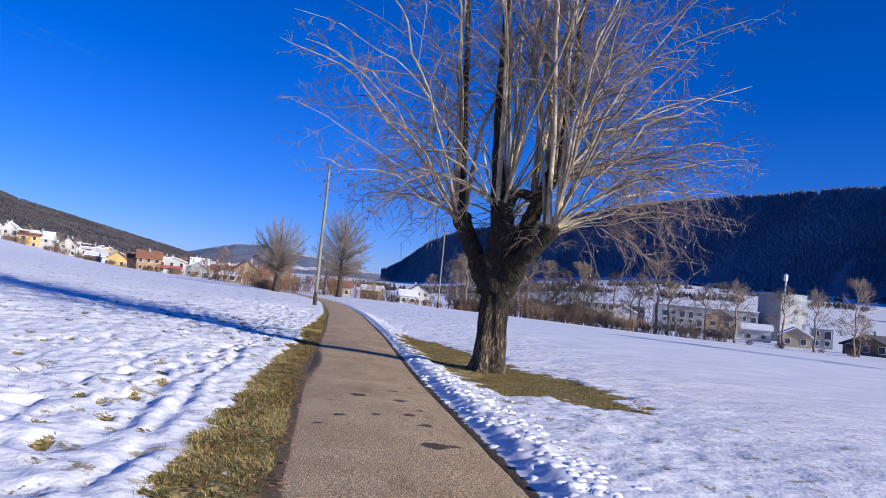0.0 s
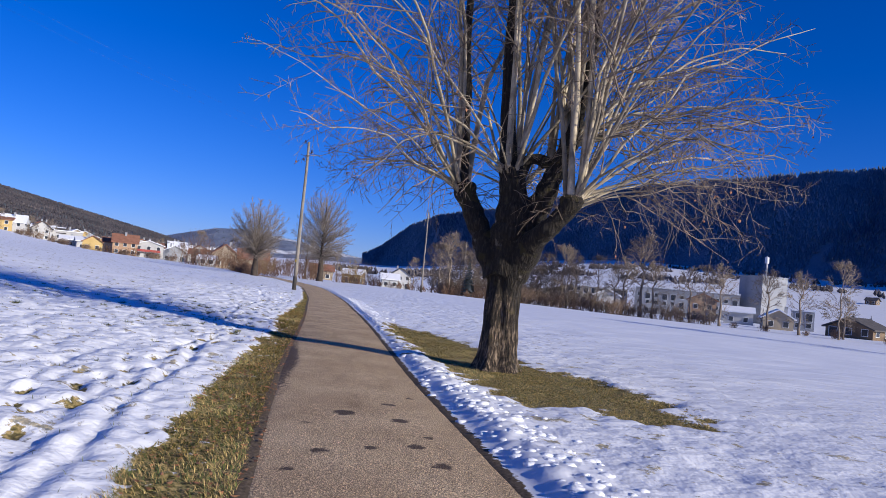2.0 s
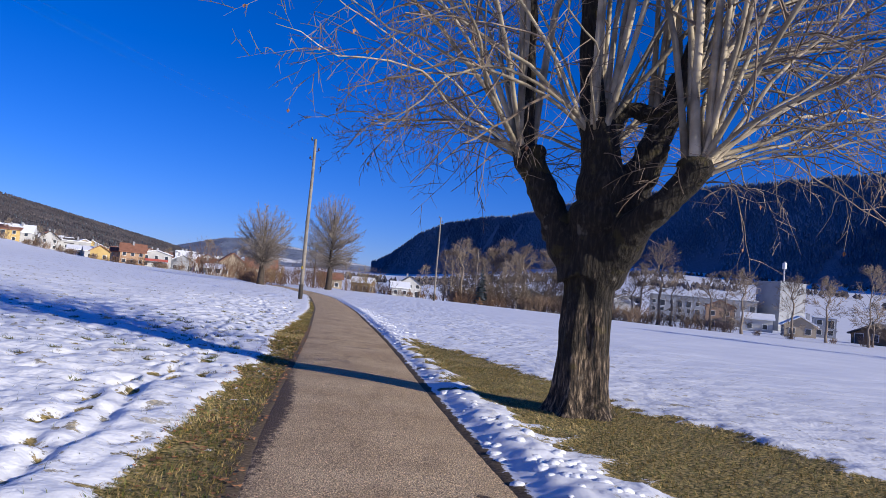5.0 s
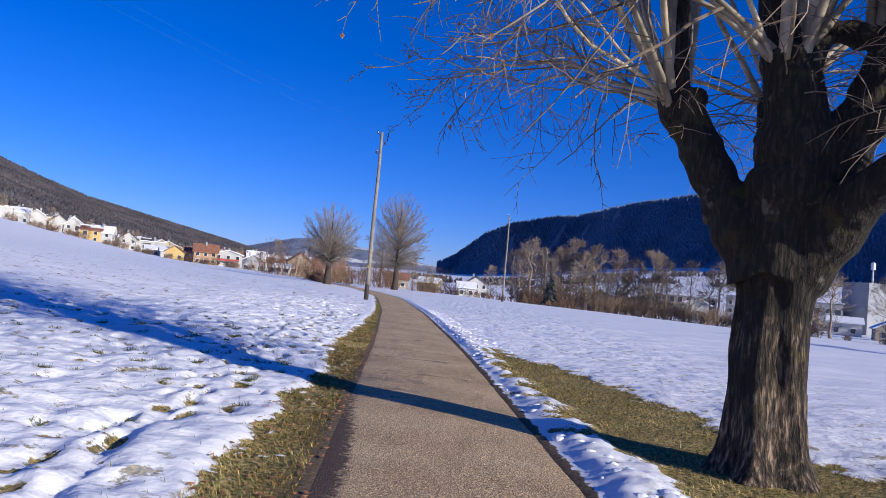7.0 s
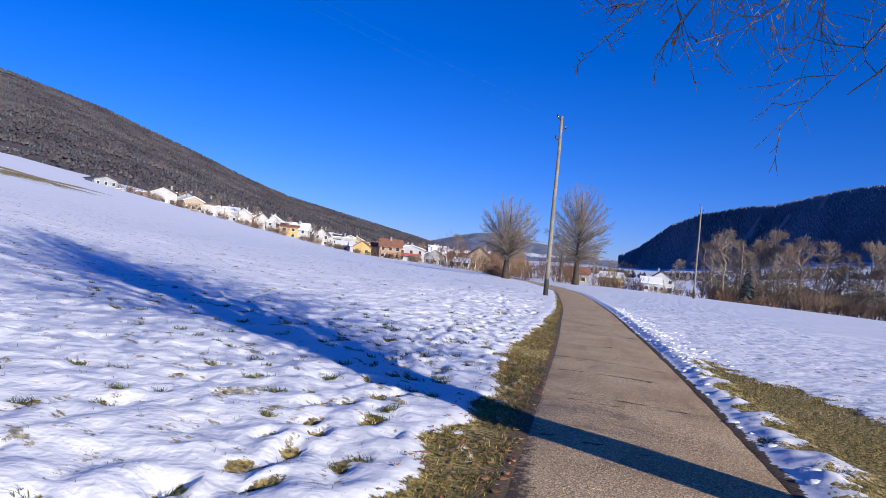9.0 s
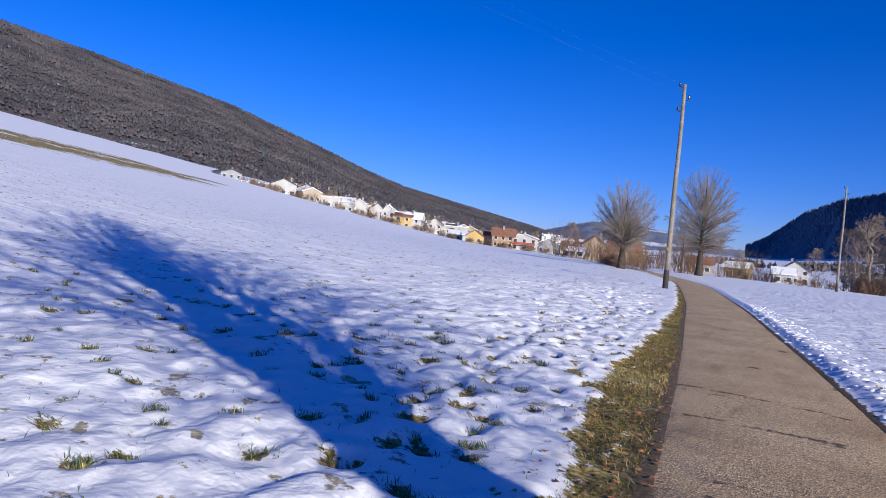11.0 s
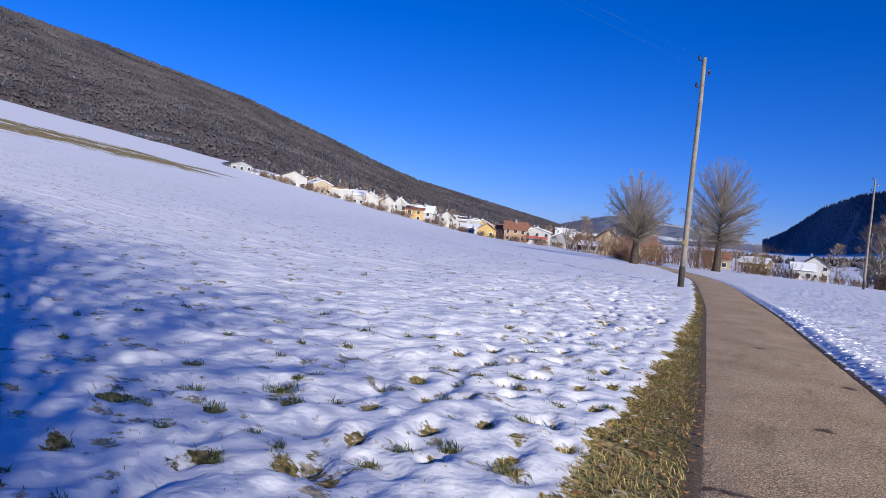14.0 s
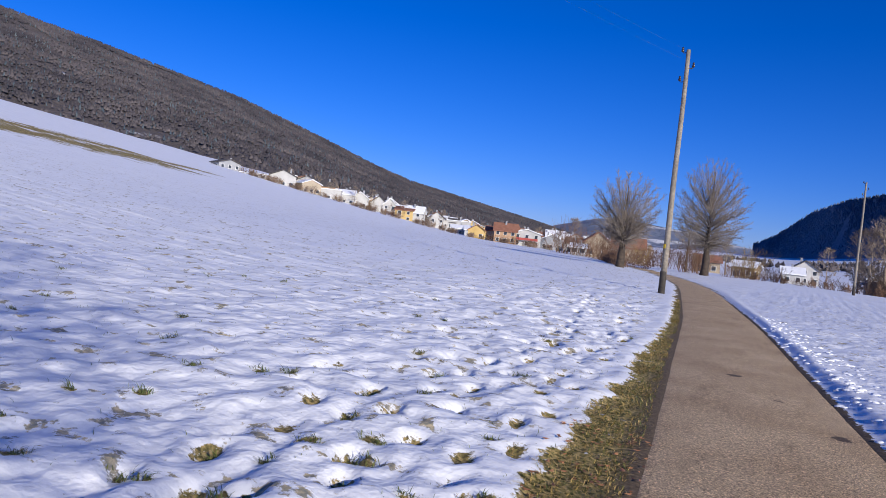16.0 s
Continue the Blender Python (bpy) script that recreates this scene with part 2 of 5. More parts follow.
GREY_WALL = mottled("grey_cladding", (0.25, 0.26, 0.28), (0.34, 0.35, 0.37), 0.3, 0.8, 4, 0.02)
RED_PANEL = mottled("red_panel", (0.35, 0.06, 0.05), (0.45, 0.09, 0.07), 0.5, 0.7)
WOOD_WALL = mottled("brown_boards", (0.13, 0.085, 0.05), (0.24, 0.165, 0.10), 0.9, 0.85, 8, 0.02)
TILE_ROOF = mottled("clay_tile_roof", (0.20, 0.085, 0.05), (0.32, 0.15, 0.095), 0.8, 0.85, 6, 0.04)
DARK_ROOF = mottled("dark_roof", (0.05, 0.045, 0.045), (0.10, 0.09, 0.085), 0.8, 0.8, 6, 0.04)
METAL_POST = mottled("galvanised_steel", (0.35, 0.36, 0.38), (0.5, 0.51, 0.53), 2, 0.45)
# broadleaf tones lightened and shifted to grey-blue, a little haze in the colour
BROAD_FOREST = forest_material("bare_broadleaf_forest", (0.086, 0.080, 0.088), (0.106, 0.097, 0.104), (0.128, 0.114, 0.116), 0.014)
# conifer base lifted towards blue to carry atmospheric haze
CONIFER = forest_material("conifer_forest", (0.075, 0.10, 0.125), (0.095, 0.125, 0.15), (0.12, 0.15, 0.17), 0.005)
# same woods lifted further: the haze blue is painted into the base colour
HAZED_CONIFER = forest_material("hazed_conifer_forest", (0.13, 0.17, 0.225), (0.16, 0.205, 0.265), (0.19, 0.235, 0.29), 0.005)
LEFT_SLOPE = slope_material("wooded_slope", (0.06, 0.05, 0.048), (0.13, 0.108, 0.10), 0.65, 0.03)
# slope under them, paled and blued in its colour for haze as well
RIGHT_SLOPE = slope_material("hazed_slope", (0.11, 0.15, 0.195), (0.15, 0.19, 0.24), 0.72, 0.025)
# blue, pale base colours stand in for the haze of distance
FAR_SLOPE = slope_material("haze_blue_hills", (0.11, 0.14, 0.21), (0.17, 0.20, 0.27), 0.53, 0.01)


# ---- geometry helpers ----
class Geo:
    """Gathers points and faces for one mesh."""

    def __init__(self):
        self.v, self.f = [], []

    def add(self, pts, faces):
        k = len(self.v)
        self.v.extend(pts)
        self.f.extend([tuple(i + k for i in f) for f in faces])

    def tube(self, pts, rad, sides=6, cap=True):
        k, n = len(self.v), len(pts)
        ref = Vector((0.31, 0.87, 0.39))
        for i in range(n):
            a, b = pts[max(i - 1, 0)], pts[min(i + 1, n - 1)]
            d = (b - a)
            d = d.normalized() if d.length > 1e-9 else Vector((0, 0, 1))
            s = d.cross(ref)
            s = s.normalized() if s.length > 1e-4 else d.cross(Vector((1, 0, 0))).normalized()
            w = d.cross(s)
            for j in range(sides):
                q = 2 * math.pi * j / sides
                p = pts[i] + (s * math.cos(q) + w * math.sin(q)) * rad[i]
                self.v.append((p.x, p.y, p.z))
        for i in range(n - 1):
            for j in range(sides):
                a, b = k + i * sides + j, k + i * sides + (j + 1) % sides
                self.f.append((a, a + sides, b + sides, b))
        if cap:
            self.f.append(tuple(k + (n - 1) * sides + j for j in range(sides))[::-1])
            self.f.append(tuple(k + j for j in range(sides)))

    def box(self, x0, x1, y0, y1, z0, z1):
        self.add([(x0, y0, z0), (x1, y0, z0), (x1, y1, z0), (x0, y1, z0), (x0, y0, z1), (x1, y0, z1), (x1, y1, z1), (x0, y1, z1)],
                 [(0, 3, 2, 1), (4, 5, 6, 7), (0, 1, 5, 4), (1, 2, 6, 5), (2, 3, 7, 6), (3, 0, 4, 7)])

    def mesh(self, name, material, smooth=False):
        me = bpy.data.meshes.new(name)
        me.from_pydata(self.v, [], self.f)
        me.materials.append(material)
        if smooth:
            me.polygons.foreach_set("use_smooth", [True] * len(me.polygons))
        me.update()
        return me


def part(name, geo, material, parent, label="", smooth=False):
    ob = new(name, geo.mesh(name, material, smooth))
    ob.parent = parent
    return tagged(ob, label)


def grid_mesh(name, X, Y, Z, material):
    """A quad sheet from three arrays of one shape."""
    r, c = X.shape
    idx = np.arange(r * c).reshape(r, c)
    quads = np.stack([idx[:-1, :-1], idx[:-1, 1:], idx[1:, 1:], idx[1:, :-1]], -1).reshape(-1, 4)
    me = bpy.data.meshes.new(name)
    me.vertices.add(r * c)
    me.vertices.foreach_set("co", np.stack([X, Y, Z], -1).astype(np.float32).ravel())
    me.loops.add(quads.size)
    me.loops.foreach_set("vertex_index", quads.ravel().astype(np.int32))
    me.polygons.add(len(quads))
    me.polygons.foreach_set("loop_start", np.arange(0, quads.size, 4, dtype=np.int32))
    me.polygons.foreach_set("use_smooth", np.ones(len(quads), dtype=bool))
    me.materials.append(material)
    me.update()
    me.validate()
    return me


def lattice(ix, iy, seed):
    h = (ix * 374761393 + iy * 668265263 + seed * 1274126177) & 0xFFFFFFFF
    h = ((h ^ (h >> 13)) * 1103515245) & 0xFFFFFFFF
    return ((h ^ (h >> 16)) & 0xFFFF) / 65535.0


def vnoise(x, y, seed=0):
    x, y = np.asarray(x, float), np.asarray(y, float)
    ix, iy = np.floor(x).astype(np.int64), np.floor(y).astype(np.int64)
    fx, fy = x - ix, y - iy
    fx, fy = fx * fx * (3 - 2 * fx), fy * fy * (3 - 2 * fy)
    a, b = lattice(ix, iy, seed), lattice(ix + 1, iy, seed)
    c, d = lattice(ix, iy + 1, seed), lattice(ix + 1, iy + 1, seed)
    return (a * (1 - fx) + b * fx) * (1 - fy) + (c * (1 - fx) + d * fx) * fy


def fbm(x, y, seed=0, octaves=4):
    s, a, tot = 0.0, 1.0, 0.0
    for o in range(octaves):
        s = s + a * vnoise(np.asarray(x) * 2 ** o, np.asarray(y) * 2 ** o, seed + o * 17)
        tot += a
        a *= 0.5
    return s / tot


def smooth(a, b, x):
    t = np.clip((np.asarray(x, float) - a) / (b - a), 0, 1)
    return t * t * (3 - 2 * t)


def softplus(x, k):
    return k * np.log1p(np.exp(np.clip(np.asarray(x, float) / k, -30, 30)))


# ---- the lie of the land ----
PY = np.arange(-120.0, 400.0, 1.0)
_px = np.interp(PY, [-120, -10, 0, 4, 8, 12, 16, 20, 25, 33, 40, 50, 60, 68, 80, 95, 110, 130, 180, 400],
                [6, 2.6, 1.2, 0.6, 0.1, -0.52, -0.9, -1.35, -1.92, -2.97, -3.85, -5.4, -6.95, -8.4, -11.2, -15.2, -20, -27, -45, -130])
for _ in range(3):
    _px[2:-2] = (_px[:-4] + _px[1:-3] + _px[2:-2] + _px[3:-1] + _px[4:]) / 5


def path_x(y):
    return np.interp(y, PY, _px)


def land(x, y):
    """Height of the open land, without its fine relief."""
    x, y = np.asarray(x, float), np.asarray(y, float)
    u = path_x(y) - x
    r = np.hypot(x, y)
    v = -0.934 * x - 0.358 * y
    near = smooth(0.95, 3.6, u) * 0.07 + 0.03 * np.clip(u - 1.5, 0, 22) * smooth(1.5, 5, u) + 0.010 * np.clip(u - 22, 0, 400)
    up = (0.15 * softplus(v - 12, 7) + 0.03 * softplus(v - 70, 15)) * smooth(2, 22, u)
    right = -u
    down = -1.75 * smooth(2.5, 105, right) - 0.5 * smooth(120, 200, y) * smooth(0, 60, right)
    az = np.degrees(np.arctan2(x, np.maximum(y, 1e-6)))
    rise = np.clip(r - 300, 0, 1e9) * (0.018 + 0.058 * smooth(-5, 20, az)) * smooth(-25, -4, az) * (y > 0)
    return near * (u > 0) + up + down * (right > 0) + np.minimum(rise, 85)


random.seed(4)
PATCH = [(-0.28, 24.9), (-0.12, 21.4), (0.05, 18.8), (0.3, 17.1), (0.72, 15.0), (1.12, 13.1), (1.5, 11.3), (1.9, 10.2), (2.7, 10.4), (3.2, 9.8), (4.1, 9.7), (4.25, 10.6), (4.1, 12.1), (3.55, 14.0), (2.9, 15.2), (2.2, 17.4), (1.2, 21.3)]


def in_patch(x, y):
    """How far inside the bare grass under the tree (negative: outside)."""
    x, y = np.asarray(x, float), np.asarray(y, float)
    inside = np.zeros(x.shape, bool)
    dist = np.full(x.shape, 1e9)
    for (x0, y0), (x1, y1) in zip(PATCH, PATCH[1:] + PATCH[:1]):
        cond = ((y0 > y) != (y1 > y)) & (x < (x1 - x0) * (y - y0) / (y1 - y0 + 1e-12) + x0)
        inside ^= cond
        t = np.clip(((x - x0) * (x1 - x0) + (y - y0) * (y1 - y0)) / ((x1 - x0) ** 2 + (y1 - y0) ** 2), 0, 1)
        dist = np.minimum(dist, np.hypot(x - x0 - t * (x1 - x0), y - y0 - t * (y1 - y0)))
    return np.where(inside, dist, -dist)


def verge_width(y):
    return np.interp(y, [-20, 3, 6, 12, 18, 23, 28, 36, 60], [0.9, 0.85, 0.78, 0.68, 0.55, 0.72, 0.5, 0.3, 0.2]) + 0.42 * (fbm(y * 2.3, y * 0 + 3.3, 5, 5) - 0.5)


# grass tufts that stand out of the thin snow
TUFTS = []
for _ in range(2600):
    ty = random.uniform(2, 75)
    tu = random.uniform(1.7, 40)
    dense = math.exp(-((ty - 20.0) / 4.2) ** 2) * math.exp(-((tu - 3.8) / 3.0) ** 2)
    if random.random() < 0.10 + 0.9 * dense:
        size = random.uniform(0.035, 0.08) + 0.08 * random.random() ** 1.5 * min(1, dense * 1.6)
        TUFTS.append((float(path_x(ty)) - tu, ty, size))

for _ in range(120):
    ty = random.gauss(20.3, 3.4)
    tu = 1.9 + abs(random.gauss(0, 3.2))
    TUFTS.append((float(path_x(ty)) - tu, ty, random.uniform(0.035, 0.10)))

# footprints: walkers' tracks beside the path and across the field
PRINTS = []


def track(p0, p1, bend, step=0.62, side=0.11, deep=1.0):
    a, b = Vector(p0), Vector(p1)
    n = int((b - a).length / step)
    d = (b - a).normalized()
    s = Vector((-d.y, d.x))
    for i in range(n):
        t = i / n
        p = a + (b - a) * t + s * (bend * math.sin(math.pi * t) + (side if i % 2 else -side)) + Vector((random.gauss(0, 0.05), random.gauss(0, 0.05)))
        PRINTS.append((p.x, p.y, math.atan2(d.y, d.x) + random.gauss(0, 0.15), deep * random.uniform(0.85, 1.2)))


track((-2.2, 3.0), (-4.3, 21.5), -0.2)
track((-2.9, 6.0), (-3.0, 15.2), 0.15)
track((-2.9, 14.5), (-4.3, 21.5), 0.1, 0.55, 0.13, 1.1)
track((-3.3, 20.0), (-6.5, 42.0), -0.2)
track((-4.0, 21.5), (-4.9, 26.5), 0.0, 0.5, 0.14, 1.6)
track((-4.9, 26.5), (-7.9, 42.5), -0.3, 0.5, 0.14, 1.6)
track((-2.6, 1.0), (-5.5, 12.0), 0.2)
track((-10.5, 44.0), (-24.0, 35.0), 0.6)
track((-24.0, 35.0), (-44.0, 46.0), 0.6)
track((-3.6, 19.0), (-5.4, 26.0), 0.3)
PRINTS += [(float(path_x(y)) - random.uniform(1.7, 4.2), y, random.uniform(1.2, 2.2), random.uniform(0.25, 0.6)) for y in np.arange(3, 34, 0.06)]


def axis(fine0, fine1, step, lo, hi, grow):
    a = list(np.arange(fine0, fine1, step))
    s, p = step, a[-1]
    while p < hi:
        s = min(s * grow, 160)
        p += s
        a.append(p)
    s, p, b = step, fine0, []
    while p > lo:
        s = min(s * grow, 160)
        p -= s
        b.append(p)
    return np.array(b[::-1] + a)


gx = axis(-9.0, 3.6, 0.048, -3600, 3600, 1.08)
gy = axis(2.0, 41.0, 0.048, -3000, 4600, 1.065)
GX, GY = np.meshgrid(gx, gy)
U = path_x(GY) - GX
GZ = land(GX, GY)
nearness = smooth(140, 40, np.hypot(GX, GY - 15))
patch_in = in_patch(GX, GY)
verge = np.minimum(smooth(0.9, 1.0, U), smooth(0.12, -0.12, U - 1.0 - verge_width(GY)))
verge = verge * (1 - 0.4 * smooth(0.66, 0.72, fbm(GX * 7.5, GY * 6.0, 66)) * smooth(1.15, 1.25, U))
tree_grass = smooth(-0.4, 0.3, patch_in + 1.1 * (fbm(GX * 3.0, GY * 3.0, 9) - 0.5))
snowy = np.clip(1 - verge - tree_grass, 0, 1)
# lumps of trodden snow
GZ += nearness * snowy * (smooth(0.95, 2.0, np.abs(U))) * (0.085 * (fbm(GX * 0.8, GY * 0.8, 21) - 0.5) + (0.06 + 0.06 * smooth(1, 2.5, U)) * (fbm(GX * 3.4, GY * 2.9, 31, 4) - 0.5))
GZ += snowy * 0.05 * smooth(1.05, 1.3, np.abs(U)) * nearness
# ploughed ridge along the path
rid = np.exp(-((-U - 1.42 - 0.14 * (fbm(GY * 0.7, GY * 0, 44) - 0.5)) / 0.30) ** 2) * smooth(45, 20, GY)
rid2 = np.exp(-((-U - 1.25) / 0.2) ** 2) * smooth(20, 45, GY) * smooth(110, 60, GY)
GZ += rid * (0.01 + 0.085 * fbm(GX * 6.5, GY * 6.5, 51, 3) ** 1.4) + rid2 * 0.035
# furrows trodden along the verge
for fu, y0, y1, fw, fd in ((2.15, 2.5, 15.6, 0.07, 0.05), (2.5, 4.0, 15.0, 0.09, 0.045), (3.3, 3.0, 12.5, 0.06, 0.035), (4.4, 5.0, 13.5, 0.05, 0.03), (2.9, 16.5, 27.0, 0.06, 0.03)):
    centre_u = fu + 0.35 * (fbm(GY * 0.45, GY * 0 + fu, 91, 2) - 0.5) + 0.05 * (GY - y0) / 3
    depth_u = fd * (0.35 + 0.9 * fbm(GY * 2.2, GY * 0 + fu * 3, 92, 3)) * smooth(y0, y0 + 1.5, GY) * smooth(y1, y1 - 1.5, GY)
    GZ -= snowy * depth_u * np.exp(-((U - centre_u) / fw) ** 2)
    GZ += snowy * 0.35 * depth_u * np.exp(-((U - centre_u + 2.2 * fw) / fw) ** 2)
# path bed
GZ -= 0.03 * smooth(1.0, 0.85, np.abs(U))
for fx, fy, ang, dep in PRINTS:
    i0, i1 = np.searchsorted(gx, (fx - 0.45, fx + 0.45))
    j0, j1 = np.searchsorted(gy, (fy - 0.45, fy + 0.45))
    if i1 - i0 < 3 or j1 - j0 < 3:
        continue
    dx, dy = GX[j0:j1, i0:i1] - fx, GY[j0:j1, i0:i1] - fy
    a, b = dx * math.cos(ang) + dy * math.sin(ang), -dx * math.sin(ang) + dy * math.cos(ang)
    q = (a / 0.16) ** 2 + (b / 0.08) ** 2
    GZ[j0:j1, i0:i1] -= snowy[j0:j1, i0:i1] * dep * (0.05 * np.exp(-q * q) - 0.003 * np.exp(-(np.sqrt(q) - 1.45) ** 2 * 6))
spots = np.zeros_like(GX)
# dark cover in the prints: trodden-through grass plus their shade as colour
for fx, fy, ang, dep in PRINTS:
    i0, i1 = np.searchsorted(gx, (fx - 0.4, fx + 0.4))
    j0, j1 = np.searchsorted(gy, (fy - 0.4, fy + 0.4))
    dx, dy = GX[j0:j1, i0:i1] - fx, GY[j0:j1, i0:i1] - fy
    a, b = dx * math.cos(ang) + dy * math.sin(ang), -dx * math.sin(ang) + dy * math.cos(ang)
    worn = 0.88 if dep > 0.68 else 0.62 * ((fx * 7.3 + fy * 3.1) % 1.0)
    spots[j0:j1, i0:i1] = np.maximum(spots[j0:j1, i0:i1], worn * np.exp(-((a / 0.17) ** 2 + (b / 0.085) ** 2) ** 2))
for tx, ty, ts in TUFTS:
    i0, i1 = np.searchsorted(gx, (tx - 0.5, tx + 0.5))
    j0, j1 = np.searchsorted(gy, (ty - 0.5, ty + 0.5))
    q = ((GX[j0:j1, i0:i1] - tx) ** 2 + (GY[j0:j1, i0:i1] - ty) ** 2) / (ts * ts)
    spots[j0:j1, i0:i1] = np.maximum(spots[j0:j1, i0:i1], np.exp(-q))
    GZ[j0:j1, i0:i1] -= 0.03 * np.exp(-q)
thin = np.exp(-((-U - 1.0) / 0.08) ** 2) * smooth(60, 30, GY) * 0.6
under = np.abs(U) < 1.02
cover = np.clip(np.maximum.reduce([verge, tree_grass * 0.95, spots * 0.9, thin, under * 1.0]), 0, 1)
soil = np.clip(np.maximum(smooth(1.28, 1.0, np.abs(U)) * (np.abs(U) < 1.6), np.minimum(spots * 1.6, 0.25) * (1 - verge)), 0, 1)
speckle = smooth(1.2, 2.2, U) * smooth(90, 30, U) * 0.8 + 0.8 * smooth(1.2, 1.8, -U) * smooth(14, 3, -U)
ground_mesh = grid_mesh("ground", GX, GY, GZ, GROUND)
col = ground_mesh.color_attributes.new("cover", "FLOAT_COLOR", "POINT")
col.data.foreach_set("color", np.stack([cover, soil, speckle, np.ones_like(cover)], -1).astype(np.float32).ravel())
tagged(new("ground", ground_mesh), "snow-covered meadow with footprints and thawed grass beside the path", "ground", kind="structure")


def ground_z(x, y):
    i = min(max(int(np.searchsorted(gx, x)), 1), len(gx) - 1)
    j = min(max(int(np.searchsorted(gy, y)), 1), len(gy) - 1)
    s, t = (x - gx[i - 1]) / (gx[i] - gx[i - 1]), (y - gy[j - 1]) / (gy[j] - gy[j - 1])
    return float((GZ[j - 1, i - 1] * (1 - s) + GZ[j - 1, i] * s) * (1 - t) + (GZ[j, i - 1] * (1 - s) + GZ[j, i] * s) * t)


# the asphalt path
rows_y = np.concatenate([np.arange(-60, 0, 1.0), np.arange(0, 45, 0.12), np.arange(45, 180, 0.8)])
cross = np.concatenate([[-1.02, -0.985], np.linspace(-0.95, 0.95, 33), [0.985, 1.02]])
PYY, PC = np.meshgrid(rows_y, cross, indexing="ij")
wobble = 0.07 * (fbm(PYY * 1.6, np.sign(PC) * 7.0, 61, 5) - 0.5) * np.abs(PC) ** 3
PX = path_x(PYY) + PC * (0.985 + wobble)
PZ = 0.012 - 0.02 * PC ** 2 + 0.004 * (fbm(PX * 0.6, PYY * 0.6, 71) - 0.5) - 0.018 * smooth(0.975, 1.02, np.abs(PC))
PZ = PZ + land(path_x(PYY), PYY)
path_mesh = grid_mesh("path", PX, PYY, PZ, ASPHALT)
dirt_and_streaks = np.clip(smooth(-0.66, -0.98, PC) * 0.42 + smooth(-0.3, -0.95, PC) * 0.5 * np.exp(-((PYY - 13.2) / 2.6) ** 2) + smooth(0.88, 1.0, PC) * 0.5, 0, 1)
for sx, sy, sr, sd in ((-0.24, 8.9, 0.16, 0.9), (0.79, 5.92, 0.17, 0.95), (0.35, 8.7, 0.12, 0.85), (0.1, 7.4, 0.09, 0.85), (0.5, 7.6, 0.11, 0.85), (-0.3, 7.2, 0.11, 0.9), (1.0, 6.0, 0.1, 0.8), (0.62, 8.0, 0.08, 0.85), (-0.55, 8.3, 0.08, 0.75), (0.7, 7.0, 0.12, 0.8), (0.2, 9.6, 0.12, 0.75), (-0.45, 6.6, 0.09, 0.8), (0.45, 10.2, 0.1, 0.7), (-1.9, 25.0, 0.12, 0.75), (-1.6, 28, 0.14, 0.75), (-2.8, 31, 0.16, 0.7), (-1.1, 26.5, 0.1, 0.8), (-0.9, 24.2, 0.1, 0.8), (-1.3, 25.4, 0.08, 0.75), (-2.2, 29.5, 0.1, 0.7)):
    dirt_and_streaks = np.maximum(dirt_and_streaks, sd * np.exp(-(((PX - sx) / sr) ** 2 + ((PYY - sy) / (sr * 1.1)) ** 2) ** 2))
# dark streaks across the path
for x0, y0, x1, y1, half in ((-2.6, 22.6, -0.9, 22.1, 0.08), (-2.5, 22.3, -2.1, 22.2, 0.06), (-2.3, 20.9, -1.0, 20.7, 0.08), (-2.1, 18.9, -0.6, 18.6, 0.07), (-1.9, 18.5, -1.2, 18.3, 0.05), (-1.9, 16.6, -0.9, 16.3, 0.05)):
    tt = np.clip(((PX - x0) * (x1 - x0) + (PYY - y0) * (y1 - y0)) / ((x1 - x0) ** 2 + (y1 - y0) ** 2), 0, 1)
    off = np.hypot(PX - x0 - tt * (x1 - x0), PYY - y0 - tt * (y1 - y0)) + 0.12 * (fbm(PX * 2.5, PYY * 2.5, 77) - 0.5)
    dirt_and_streaks = np.maximum(dirt_and_streaks, 0.72 * np.exp(-(off / half) ** 2))
at = path_mesh.attributes.new("dirt_and_streaks", "FLOAT", "POINT")
at.data.foreach_set("value", dirt_and_streaks.astype(np.float32).ravel())
tagged(new("path", path_mesh), "worn grey-brown asphalt footpath with damp stains", "path", kind="structure")


